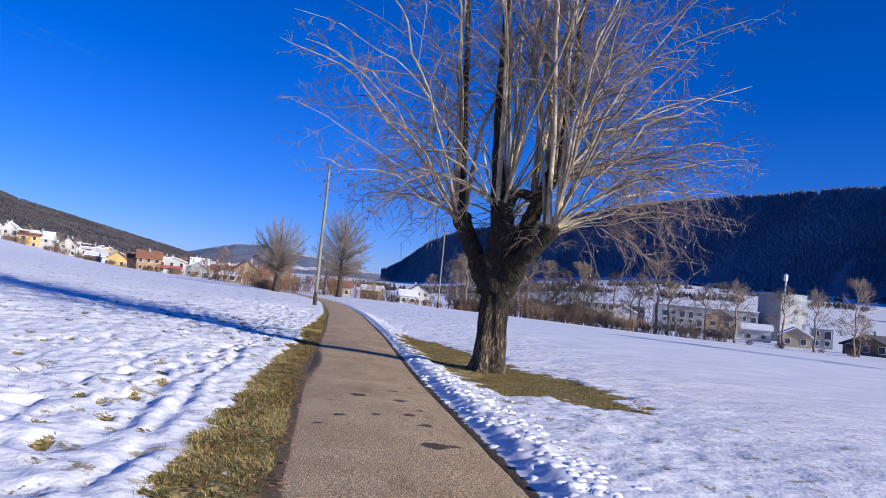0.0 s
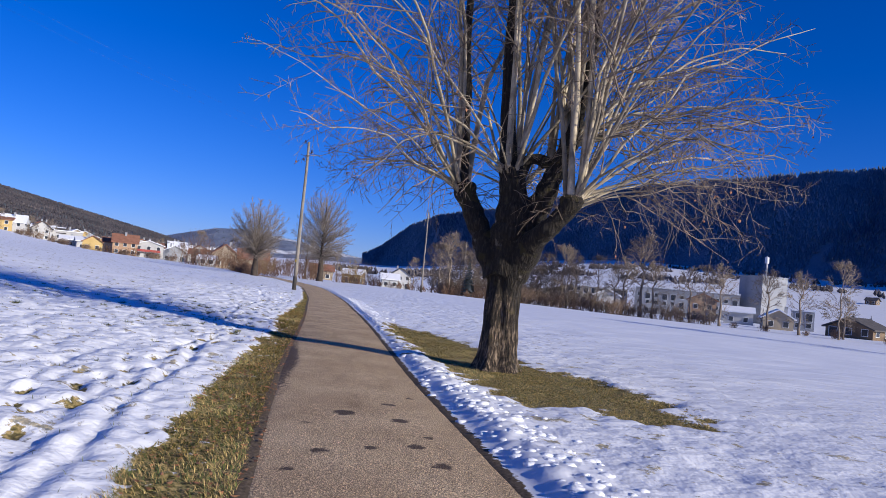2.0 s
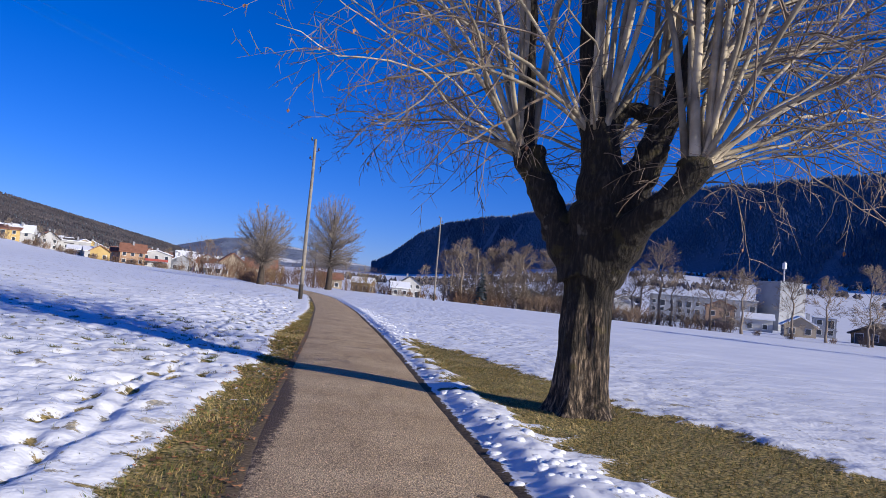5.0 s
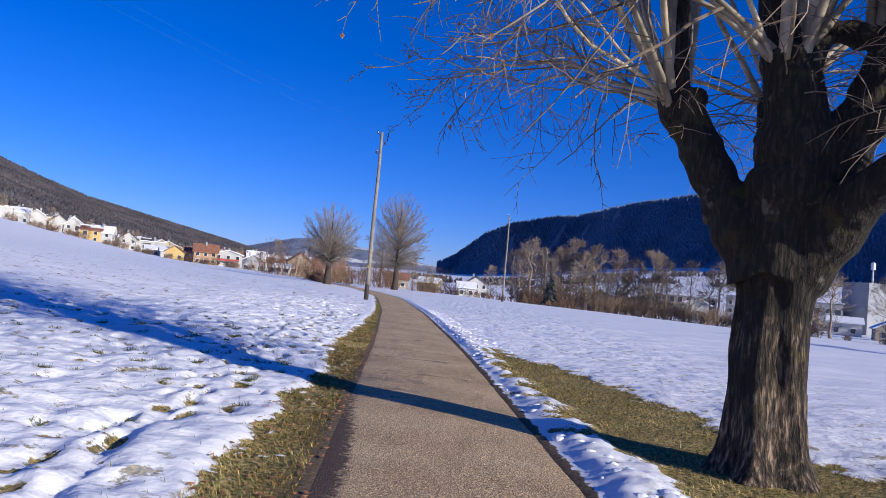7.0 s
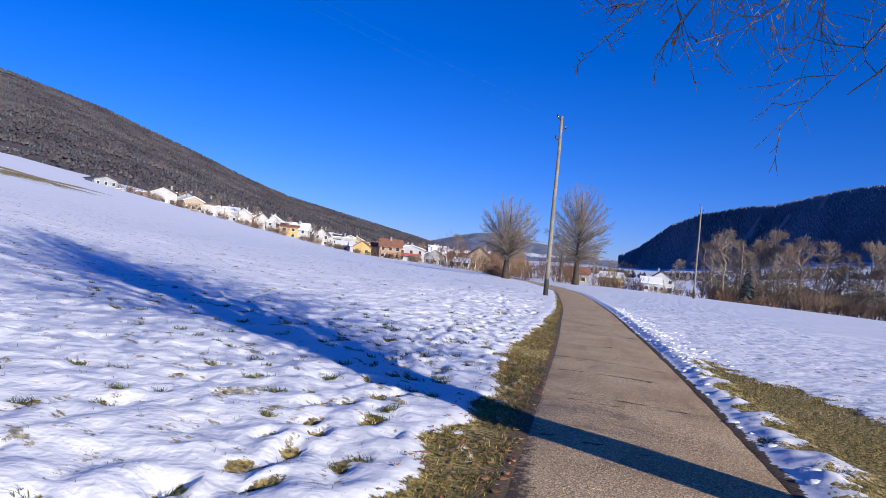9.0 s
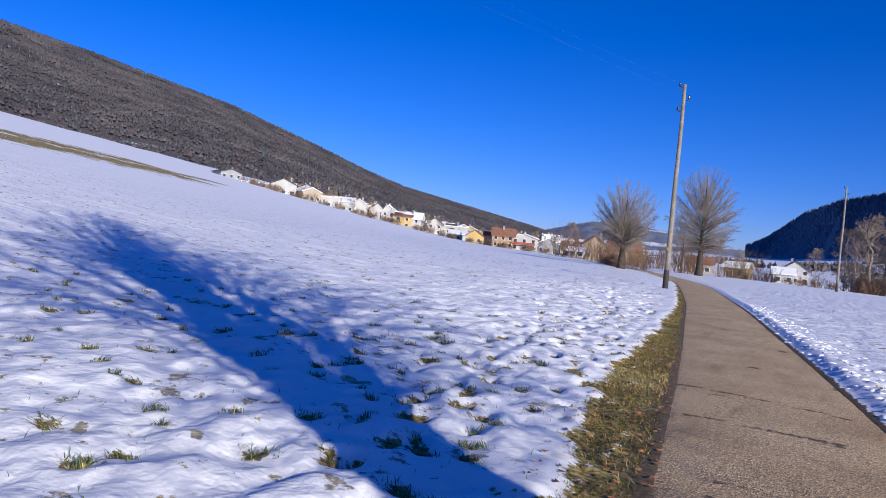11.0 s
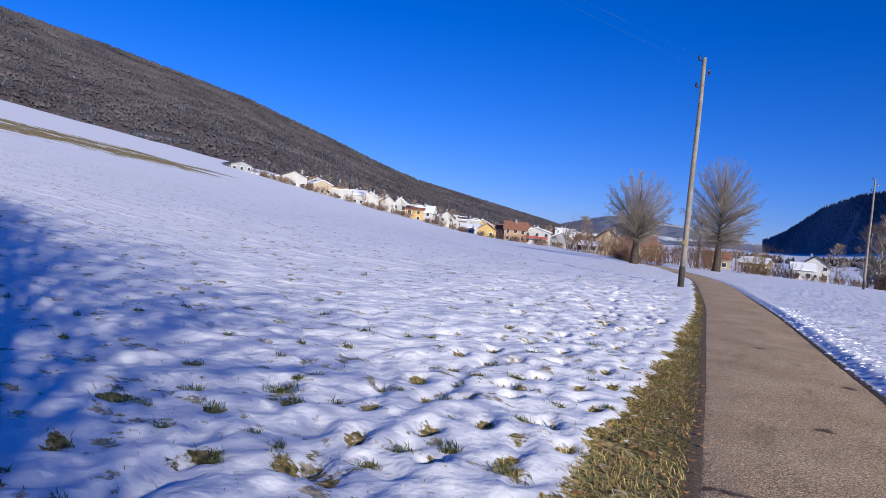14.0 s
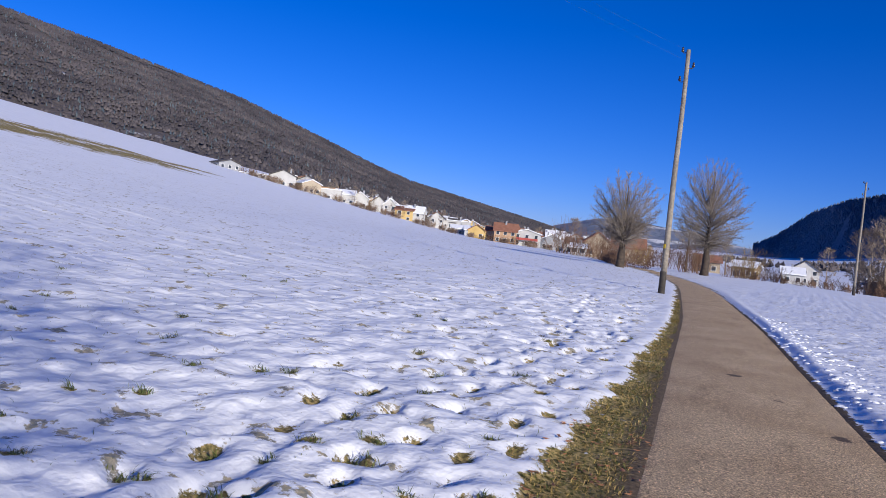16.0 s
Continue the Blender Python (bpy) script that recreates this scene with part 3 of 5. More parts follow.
# ---- mountains ----
def mountain(name, label, azs, els, crest_r, foot_r, material, kind_trees, count, seed, tree_h, rough=10.0):
    """A wooded ridge: crest heights by bearing, the face runs down to the valley; its woods are a stuff mesh."""
    A = np.linspace(azs[0], azs[-1], 260)
    S = np.concatenate([np.linspace(0, 1, 60), [1.05, 1.3]])
    AA, SS = np.meshgrid(A, S)
    el = np.interp(AA, azs, els)
    rc, rf = np.interp(AA, azs, crest_r), np.interp(AA, azs, foot_r)
    R = rf + (rc - rf) * SS
    X, Y = R * np.sin(np.radians(AA)), R * np.cos(np.radians(AA))
    zc = rc * np.tan(np.radians(el)) + 1.4
    zf = land(rf * np.sin(np.radians(AA)), rf * np.cos(np.radians(AA))) - 3
    prof = np.where(SS <= 1, np.clip(SS, 0, 1) ** 1.15, 1 - (SS - 1) * 2.5)
    Z = zf + (zc - tree_h * 0.6 - zf) * prof + rough * (fbm(X / 90, Y / 90, seed) - 0.5) * np.sin(np.pi * np.clip(SS, 0, 1))
    ob = tagged(new(name, grid_mesh(name, X, Y, Z, material)), label, "mountain", kind="structure")
    rng = np.random.RandomState(seed)
    for mk, share, shape in kind_trees:
        n = int(count * share)
        a = rng.uniform(azs[0], azs[-1], n)
        s = np.sqrt(rng.uniform(0.0, 1.0, n))
        crest = rng.uniform(0, 1, n) < 0.05
        s = np.where(crest, rng.uniform(0.97, 1.0, n), s)
        rc1, rf1 = np.interp(a, azs, crest_r), np.interp(a, azs, foot_r)
        rr = rf1 + (rc1 - rf1) * s
        x, y = rr * np.sin(np.radians(a)), rr * np.cos(np.radians(a))
        clump = fbm(x / 60, y / 60, seed + 5)
        keep = clump > (0.30 if shape == "cone" else 0.34)
        keep |= crest
        x, y, s, a, rc1, rf1 = x[keep], y[keep], s[keep], a[keep], rc1[keep], rf1[keep]
        zc1 = rc1 * np.tan(np.radians(np.interp(a, azs, els))) + 1.4
        zf1 = land(rf1 * np.sin(np.radians(a)), rf1 * np.cos(np.radians(a))) - 3
        z = zf1 + (zc1 - tree_h * 0.6 - zf1) * s ** 1.15 + rough * (fbm(x / 90, y / 90, seed) - 0.5) * np.sin(np.pi * s)
        h = tree_h * rng.uniform(0.55, 1.1, len(x)) * np.where((s > 0.96) & (shape == "cone"), 1.1, 1.0)
        w = h * (rng.uniform(0.16, 0.26, len(x)) if shape == "cone" else rng.uniform(0.26, 0.46, len(x)))
        k = 5
        ang = np.arange(k) * 2 * np.pi / k
        base = h * (0.08 if shape == "cone" else 0.2)
        m = len(x)
        V = np.zeros((m, k + 1, 3))
        ph = rng.uniform(0, 6.28, m)[:, None]
        wob = rng.uniform(0.7, 1.25, (m, k))
        V[:, :k, 0] = x[:, None] + w[:, None] * wob * np.cos(ang + ph)
        V[:, :k, 1] = y[:, None] + w[:, None] * wob * np.sin(ang + ph)
        V[:, :k, 2] = z[:, None] + base[:, None] * rng.uniform(0.7, 1.3, (m, k)) * (1 if shape == "cone" else 1.5)
        V[:, k] = np.stack([x, y, z + h], -1)
        off = (np.arange(m) * (k + 1))[:, None, None]
        tri = np.array([[i, (i + 1) % k, k] for i in range(k)])
        F = (tri[None] + off).reshape(-1, 3)
        me = bpy.data.meshes.new("woods")
        me.vertices.add(m * (k + 1))
        me.vertices.foreach_set("co", V.astype(np.float32).ravel())
        me.loops.add(F.size)
        me.loops.foreach_set("vertex_index", F.ravel().astype(np.int32))
        me.polygons.add(len(F))
        me.polygons.foreach_set("loop_start", np.arange(0, F.size, 3, dtype=np.int32))
        me.materials.append(mk)
        me.update()
        me.validate()
        wo = new("woods", me)
        wo.parent = ob
        tagged(wo, "dark conifer woods" if shape == "cone" else "bare brown broadleaf woods", kind="stuff")
    return ob


# haze over this ridge is in its material colours
mountain("mountain_right", "dark forested mountain ridge lying in shade, coloured haze-blue", [-3.7, -2.3, -1.3, -0.2, 1.9, 5.3, 7.0, 10.3, 16.7, 20.3, 24, 30, 40, 60],
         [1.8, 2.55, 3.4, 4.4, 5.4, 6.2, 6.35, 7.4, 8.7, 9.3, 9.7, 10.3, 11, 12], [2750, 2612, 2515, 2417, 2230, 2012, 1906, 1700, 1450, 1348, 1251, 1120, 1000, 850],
         [2620, 2482, 2382, 2278, 2067, 1821, 1712, 1500, 1250, 1154, 1063, 940, 830, 700], RIGHT_SLOPE, [(HAZED_CONIFER, 1.0, "cone")], 42000, 3, 8.5)
mountain("mountain_left", "brown wooded mountainside with bare trees and patches of snow", [-110, -80, -60, -53, -49, -43, -36.2, -32.5, -29.6, -24, -19, -16],
         [13, 12.8, 11.9, 10.75, 9.9, 8.55, 6.25, 4.85, 3.95, 2.8, 1.75, 1.0], [1400, 1450, 1550, 1620, 1660, 1730, 1890, 2000, 2120, 2350, 2650, 2900],
         [560, 560, 580, 586, 593, 612, 658, 690, 730, 820, 1060, 1400], LEFT_SLOPE, [(BROAD_FOREST, 0.85, "round"), (CONIFER, 0.15, "cone")], 84000, 8, 6.2)
mountain("mountain_far", "distant hills painted haze-blue, with snowy clearings, closing the valley", [-26, -20, -16.5, -15, -13, -9, -5, -1, 4],
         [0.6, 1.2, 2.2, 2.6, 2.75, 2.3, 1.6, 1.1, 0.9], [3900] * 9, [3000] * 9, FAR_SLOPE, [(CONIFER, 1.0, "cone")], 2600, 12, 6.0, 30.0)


# ---- trees ----
def spray(geo, start, direction, length, radius, depth, rng, droop, sides, seg, tips=None, kids=7, spread=0.7, curl=0.12, thin=0.25, least=0.0):
    """A branch with side branches, in one mesh."""
    pts, rad = [start.copy()], [radius]
    d, p = direction.normalized(), start.copy()
    for i in range(seg):
        d = (d + Vector((rng.gauss(0, curl), rng.gauss(0, curl), rng.gauss(0, curl) + droop))).normalized()
        p = p + d * (length / seg)
        pts.append(p.copy())
        rad.append(max(least, radius * (1 - (i + 1) / seg * (1 - thin))))
    geo.tube(pts, rad, sides, cap=False)
    if tips is not None and depth == 0:
        tips.append(pts[-1])
    if depth > 0:
        for k in range(kids):
            f = rng.uniform(0.22, 1.0)
            i = min(int(f * seg), seg - 1)
            q = pts[i].lerp(pts[i + 1], f * seg - i)
            along = (pts[i + 1] - pts[i]).normalized()
            side = Vector((rng.gauss(0, 1), rng.gauss(0, 1), rng.gauss(0, 1)))
            side = (side - along * side.dot(along)).normalized()
            nd = along + side * spread * rng.uniform(0.6, 1.3)
            spray(geo, q, nd, length * rng.uniform(0.28, 0.5) * (1.15 - 0.5 * f), rad[i] * rng.uniform(0.4, 0.6), depth - 1, rng, droop * 1.0,
                  max(3, sides - 1), max(3, seg - 2), tips, max(3, kids - 2), spread, curl * 1.25, thin, least)


def along_curve(pts, steps):
    """A smooth line through turn points: Catmull-Rom."""
    q = [Vector(p) for p in pts]
    q = [q[0] * 2 - q[1]] + q + [q[-1] * 2 - q[-2]]
    out = []
    for i in range(1, len(q) - 2):
        for k in range(steps):
            t = k / steps
            out.append(0.5 * (2 * q[i] + (q[i + 1] - q[i - 1]) * t + (2 * q[i - 1] - 5 * q[i] + 4 * q[i + 1] - q[i + 2]) * t * t + (3 * q[i] - q[i - 1] - 3 * q[i + 1] + q[i + 2]) * t ** 3))
    return out + [q[-2]]


def radii_along(rad, steps):
    return [rad[i] + (rad[i + 1] - rad[i]) * k / steps for i in range(len(rad) - 1) for k in range(steps)] + [rad[-1]]


def twiglet(geo, start, d, length, r0, rng, seg, sag, twist):
    """A zigzag twig; returns its points."""
    pts, p, d = [start], start.copy(), d.normalized()
    side = d.cross(Vector((rng.gauss(0, 1), rng.gauss(0, 1), rng.gauss(0, 1)))).normalized()
    curl = d.cross(side) * rng.gauss(0, 0.5) / seg
    for i in range(seg):
        z = twist if i % 2 else -twist
        d = (d + side * z + curl + Vector((rng.gauss(0, 0.05), rng.gauss(0, 0.05), rng.gauss(0, 0.05) + sag))).normalized()
        p = p + d * (length / seg)
        pts.append(p.copy())
    geo.tube(pts, [r0 * (1 - 0.6 * i / seg) for i in range(seg + 1)], 3 if r0 < 0.009 else 4, cap=False)
    return pts


def branch_out(geo, ps, rs, rng, first, gap, tips):
    """Side branches and their twigs along a shoot, set alternately as on a linden."""
    total = sum((b - a).length for a, b in zip(ps, ps[1:]))
    at, flip = first * total, 1
    run, i = 0.0, 0
    turn = rng.uniform(0, 6.28)
    while at < total * 0.99:
        while i < len(ps) - 2 and run + (ps[i + 1] - ps[i]).length < at:
            run += (ps[i + 1] - ps[i]).length
            i += 1
        f = (at - run) / (ps[i + 1] - ps[i]).length
        q, al = ps[i].lerp(ps[i + 1], f), (ps[i + 1] - ps[i]).normalized()
        s1 = al.cross(Vector((0.2, 0.1, 1))).normalized()
        s2 = al.cross(s1)
        turn += math.pi + rng.gauss(0, 0.7)
        sd = s1 * math.cos(turn) + s2 * math.sin(turn)
        rest = 1 - at / total
        L = (0.55 + 1.8 * rest) * rng.uniform(0.55, 1.2)
        r1 = min(rs[i] * 0.6, 0.0085 + 0.009 * rest)
        sag = rng.uniform(-0.05, 0.035) - (0.04 if q.z < 5 else 0.0)
        tw = twiglet(geo, q, al * 0.75 + sd * rng.uniform(0.6, 1.25), L, r1, rng, 7, sag, 0.11)
        for k in range(1, 7):
            if rng.random() < 0.12:
                continue
            a2 = (tw[k + 1] - tw[k]).normalized() if k < 7 else al
            o = a2.cross(Vector((rng.gauss(0, 1), rng.gauss(0, 1), rng.gauss(0, 1)))).normalized()
            t2 = twiglet(geo, tw[k], a2 * 0.7 + o * 0.95, L * rng.uniform(0.22, 0.48), max(0.0052, r1 * 0.5), rng, 3, sag * 1.4, 0.12)
            for m in (1, 2):
                o = a2.cross(Vector((rng.gauss(0, 1), rng.gauss(0, 1), rng.gauss(0, 1)))).normalized()
                twiglet(geo, t2[m], (t2[m + 1] - t2[m]).normalized() * 0.7 + o * 0.9, L * rng.uniform(0.08, 0.18), 0.0046, rng, 2, sag, 0.1)
            tips.append(t2[-1])
        tips.append(tw[-1])
        at += gap * rng.uniform(0.6, 1.4)


def big_tree(x, y):
    rng = random.Random(11)
    z0 = ground_z(x, y)
    root = tagged(new("linden_tree"), "old pollarded linden with dark mossy trunk and bare arching shoots", "tree")
    root.location = (x, y, z0)
    # trunk and knuckled limbs, grown together into one body
    g = Geo()
    rings, sides = 46, 44
    for i in range(rings):
        f = i / (rings - 1)
        h = -0.15 + f * 2.3
        r = 0.292 + 0.11 * math.exp(-max(h, 0) / 0.18) + 0.05 * math.exp(-max(h, 0) / 0.6) + 0.085 * smooth(1.45, 2.0, h)
        for j in range(sides):
            a = 2 * math.pi * j / sides
            flute = 0.026 * math.sin(5 * a + 0.8 * h) + 0.014 * math.sin(9 * a + 2.0) + 0.05 * (noise.noise(Vector((math.cos(a) * 1.6, math.sin(a) * 1.6, h * 0.9))))
            flute += 0.03 * noise.noise(Vector((math.cos(a) * 7, math.sin(a) * 7, h * 2.6)))
            flute += 0.055 * math.exp(-max(h, 0) / 0.2) * math.cos(6 * a + 1)
            rr = (r + flute) * (1 - 0.35 * smooth(1.95, 2.15, h))
            g.v.append((rr * math.cos(a) + 0.03 - 0.02 * math.sin(h * 1.5), rr * math.sin(a), h))
    for i in range(rings - 1):
        for j in range(sides):
            a, b = i * sides + j, i * sides + (j + 1) % sides
            g.f.append((a, b, b + sides, a + sides))
    g.f.append(tuple((rings - 1) * sides + j for j in range(sides)))
    g.f.append(tuple(range(sides))[::-1])
    # limbs: turn points and radii
    limbs = [
        ([(-0.12, 0.0, 1.75), (-0.40, 0.08, 2.25), (-0.60, 0.18, 2.68), (-0.80, 0.25, 3.08), (-0.88, 0.26, 3.28)], (0.29, 0.23, 0.185, 0.185, 0.215)),
        ([(0.0, 0.0, 1.75), (0.03, -0.08, 2.3), (0.06, -0.16, 2.8), (0.0, -0.16, 3.25), (-0.08, -0.12, 3.6)], (0.36, 0.36, 0.34, 0.28, 0.24)),
        ([(0.12, -0.05, 1.8), (0.36, -0.42, 2.26), (0.6, -0.76, 2.55), (0.84, -0.92, 2.86), (0.9, -0.94, 3.05)], (0.32, 0.23, 0.185, 0.18, 0.205)),
        ([(0.22, -0.16, 2.4), (0.45, -0.24, 2.95), (0.64, -0.28, 3.45), (0.84, -0.3, 3.95), (0.95, -0.3, 4.25)], (0.25, 0.22, 0.185, 0.165, 0.18)),
        ([(0.04, 0.08, 2.1), (0.08, 0.34, 2.65), (0.16, 0.58, 3.1), (0.2, 0.66, 3.4)], (0.25, 0.2, 0.165, 0.185)),
        ([(0.02, -0.12, 3.3), (0.16, -0.1, 3.72), (0.36, -0.14, 3.86), (0.56, -0.2, 3.78)], (0.17, 0.13, 0.105, 0.12)),
    ]
    heads = []
    for pts, rad in limbs:
        fine_p, fine_r = along_curve(pts, 6), radii_along(rad, 6)
        for i, p in enumerate(fine_p):
            fine_r[i] *= 1 + 0.26 * noise.noise(p * 3.4) + 0.12 * noise.noise(p * 9)
            fine_p[i] = p + 0.05 * Vector((noise.noise(p * 2.3), noise.noise(p * 2.3 + Vector((9, 0, 0))), 0))
        tip = Vector(pts[-1])
        fine_p += [tip + Vector((0, 0, 0.07)), tip + Vector((0, 0, 0.12))]
        fine_r += [rad[-1] * 0.9, rad[-1] * 0.45]
        g.tube(fine_p, fine_r, 18)
        heads.append((tip, rad[-1]))
    # burls
    for k in range(40):
        pts, rad = rng.choice(limbs)
        i = rng.randrange(1, len(pts))
        a = rng.uniform(0, 6.28)
        c = Vector(pts[i]) + Vector((math.cos(a), math.sin(a), rng.uniform(-0.8, 0.3))) * rad[i] * 0.8
        q = rng.uniform(0.045, 0.105)
        g.tube([c + Vector((0, 0, h * q)) for h in (-1, -0.7, 0, 0.7, 1)], [q * w for w in (0.2, 0.75, 1.05, 0.75, 0.2)], 8)
    body = part("trunk", g, BARK, root, "dark ridged mossy bark with stout knuckled limbs", True)
    fuse = body.modifiers.new("fuse", "REMESH")
    fuse.mode, fuse.voxel_size, fuse.use_smooth_shade = "VOXEL", 0.018, True
    ease = body.modifiers.new("ease", "SMOOTH")
    ease.factor, ease.iterations = 0.5, 3
    fine, tips, leaf_at = Geo(), [], []
    # dark old stems that run on from the knuckles
    for pts, rad in (([(-0.88, 0.26, 3.2), (-0.93, 0.28, 4.0), (-1.02, 0.25, 5.6), (-1.12, 0.2, 7.4), (-1.25, 0.1, 10.2)], (0.14, 0.105, 0.088, 0.06, 0.02)),
                     ([(-0.08, -0.12, 3.5), (-0.16, 0.0, 4.2), (-0.25, 0.05, 5.2), (-0.32, 0.0, 6.6), (-0.3, 0.1, 10.8)], (0.19, 0.15, 0.11, 0.085, 0.02)),
                     ([(0.95, -0.3, 4.2), (1.06, -0.32, 4.8), (1.2, -0.3, 5.8), (1.3, -0.3, 7.4), (1.6, -0.2, 10.4)], (0.15, 0.1, 0.08, 0.06, 0.02))):
        g = Geo()
        ps, rs = along_curve(pts, 6), radii_along(rad, 6)
        ps = [p + 0.05 * Vector((noise.noise(p * 1.4), noise.noise(p * 1.4 + Vector((5, 0, 0))), 0)) for p in ps]
        g.tube(ps, rs, 12)
        part("stem", g, BARK, root, "dark upright stem", True)
        branch_out(fine, ps, rs, rng, 0.3, 0.3, tips)

    # pale shoots: each sweeps from its knuckle to the rounded outline of the crown
    main = Geo()
    AX, AZ, CZ = 5.15, 5.5, 6.25

    def shoot(h, bearing, tip_z, r0, reach, bow, gap):
        tip, r = heads[h]
        out = Vector((math.cos(bearing), math.sin(bearing), 0))
        start = tip + out * r * rng.uniform(0.3, 0.75) + Vector((0, 0, rng.uniform(-0.12, 0.06)))
        w = AX * math.sqrt(max(0.04, 1 - ((tip_z - CZ) / AZ) ** 2)) * reach
        end = out * w + Vector((0.1, 0, tip_z))
        run = end - start
        ctrl = start + Vector((run.x, run.y, 0)) * bow + Vector((0, 0, max(run.z * 0.86, 0.75)))
        seg, ps = 14, []
        ph = rng.uniform(0, 9)
        for i in range(seg + 1):
            t = i / seg
            p = start * (1 - t) ** 2 + ctrl * 2 * t * (1 - t) + end * t * t
            ps.append(p + 0.24 * min(1, t * 2.2) * Vector((noise.noise(p * 0.9 + Vector((ph, 0, 0))), noise.noise(p * 0.9 + Vector((0, ph, 0))), noise.noise(p * 1.3 + Vector((0, 0, ph))))))
        rs = [r0 * (1.25 if i == 0 else 1.0) * (1 - 0.84 * (i / seg) ** 0.9) for i in range(seg + 1)]
        main.tube(ps, rs, 7, cap=False)
        mine = []
        branch_out(fine, ps, rs, rng, rng.uniform(0.2, 0.34), gap, mine)
        if tip_z < 6:
            leaf_at.extend(rng.sample(mine, len(mine) // 9))

    # upright ones
    for h, n in ((0, 3), (1, 6), (2, 6), (3, 5), (4, 3), (5, 3)):
        for k in range(n):
            shoot(h, rng.uniform(0, 6.28), rng.uniform(9.6, 11.4), rng.uniform(0.03, 0.062), rng.uniform(0.3, 0.95), rng.uniform(0.12, 0.32), 0.5)
    # those that spread to the sides
    for h, n, mid, fan in ((0, 8, math.pi, 1.2), (1, 6, 2.6, 3.1), (2, 9, -0.25, 1.2), (3, 9, 0.1, 1.2), (4, 5, 1.6, 1.4)):
        for k in range(n):
            shoot(h, mid + rng.uniform(-fan, fan), rng.uniform(5.2, 9.4), rng.uniform(0.02, 0.042), rng.uniform(0.88, 1.05), rng.uniform(0.3, 0.5), 0.42)
    # the low arching skirt
    for h, n, mid, fan in ((0, 8, math.pi, 1.0), (1, 3, -2.6, 0.9), (2, 10, -0.15, 0.9), (3, 7, 0.15, 1.0), (4, 5, 1.7, 1.2)):
        for k in range(n):
            shoot(h, mid + rng.uniform(-fan, fan), rng.uniform(2.9, 5.0), rng.uniform(0.015, 0.034), rng.uniform(0.8, 1.06), rng.uniform(0.42, 0.58), 0.38)
    # tangled little sprouts on the knuckles
    for tip, r in heads:
        for k in range(16):
            a = rng.uniform(0, 6.28)
            b = tip + Vector((math.cos(a), math.sin(a), 0)) * r * 0.8 + Vector((0, 0, rng.uniform(-0.4, 0.05)))
            tw = twiglet(fine, b, Vector((math.cos(a), math.sin(a), rng.uniform(-0.2, 1.0))), rng.uniform(0.4, 1.0), 0.008, rng, 7, -0.12, 0.1)
            for q in (3, 4, 5):
                twiglet(fine, tw[q], tw[q + 1] - tw[q] + Vector((rng.gauss(0, 0.1), rng.gauss(0, 0.1), 0)), 0.25, 0.004, rng, 3, -0.1, 0.12)
    tagged(part("shoot_wood", main, SHOOT, root, "pale straight shoots", True), kind="stuff")
    tagged(part("crown", fine, TWIG, root, "fine brown twigs", False), kind="stuff")
    lv = Geo()
    for p in leaf_at:
        n = Vector((rng.gauss(0, 1), rng.gauss(0, 1), rng.gauss(0, 0.4))).normalized()
        t = n.cross(Vector((0, 0, 1))).normalized()
        s = rng.uniform(0.025, 0.05)
        dn = Vector((0, 0, -1))
        q = [p, p + dn * s * 0.5 + t * s * 0.5 + n * s * 0.15, p + dn * s * 1.3, p + dn * s * 0.5 - t * s * 0.5 + n * s * 0.15]
        lv.add([tuple(v) for v in q], [(0, 1, 2), (0, 2, 3)])
    tagged(part("dry_leaves", lv, LEAF, root, "few withered russet leaves"), kind="stuff")
    return root


BIG = (2.03, 14.27)
big_tree(*BIG)


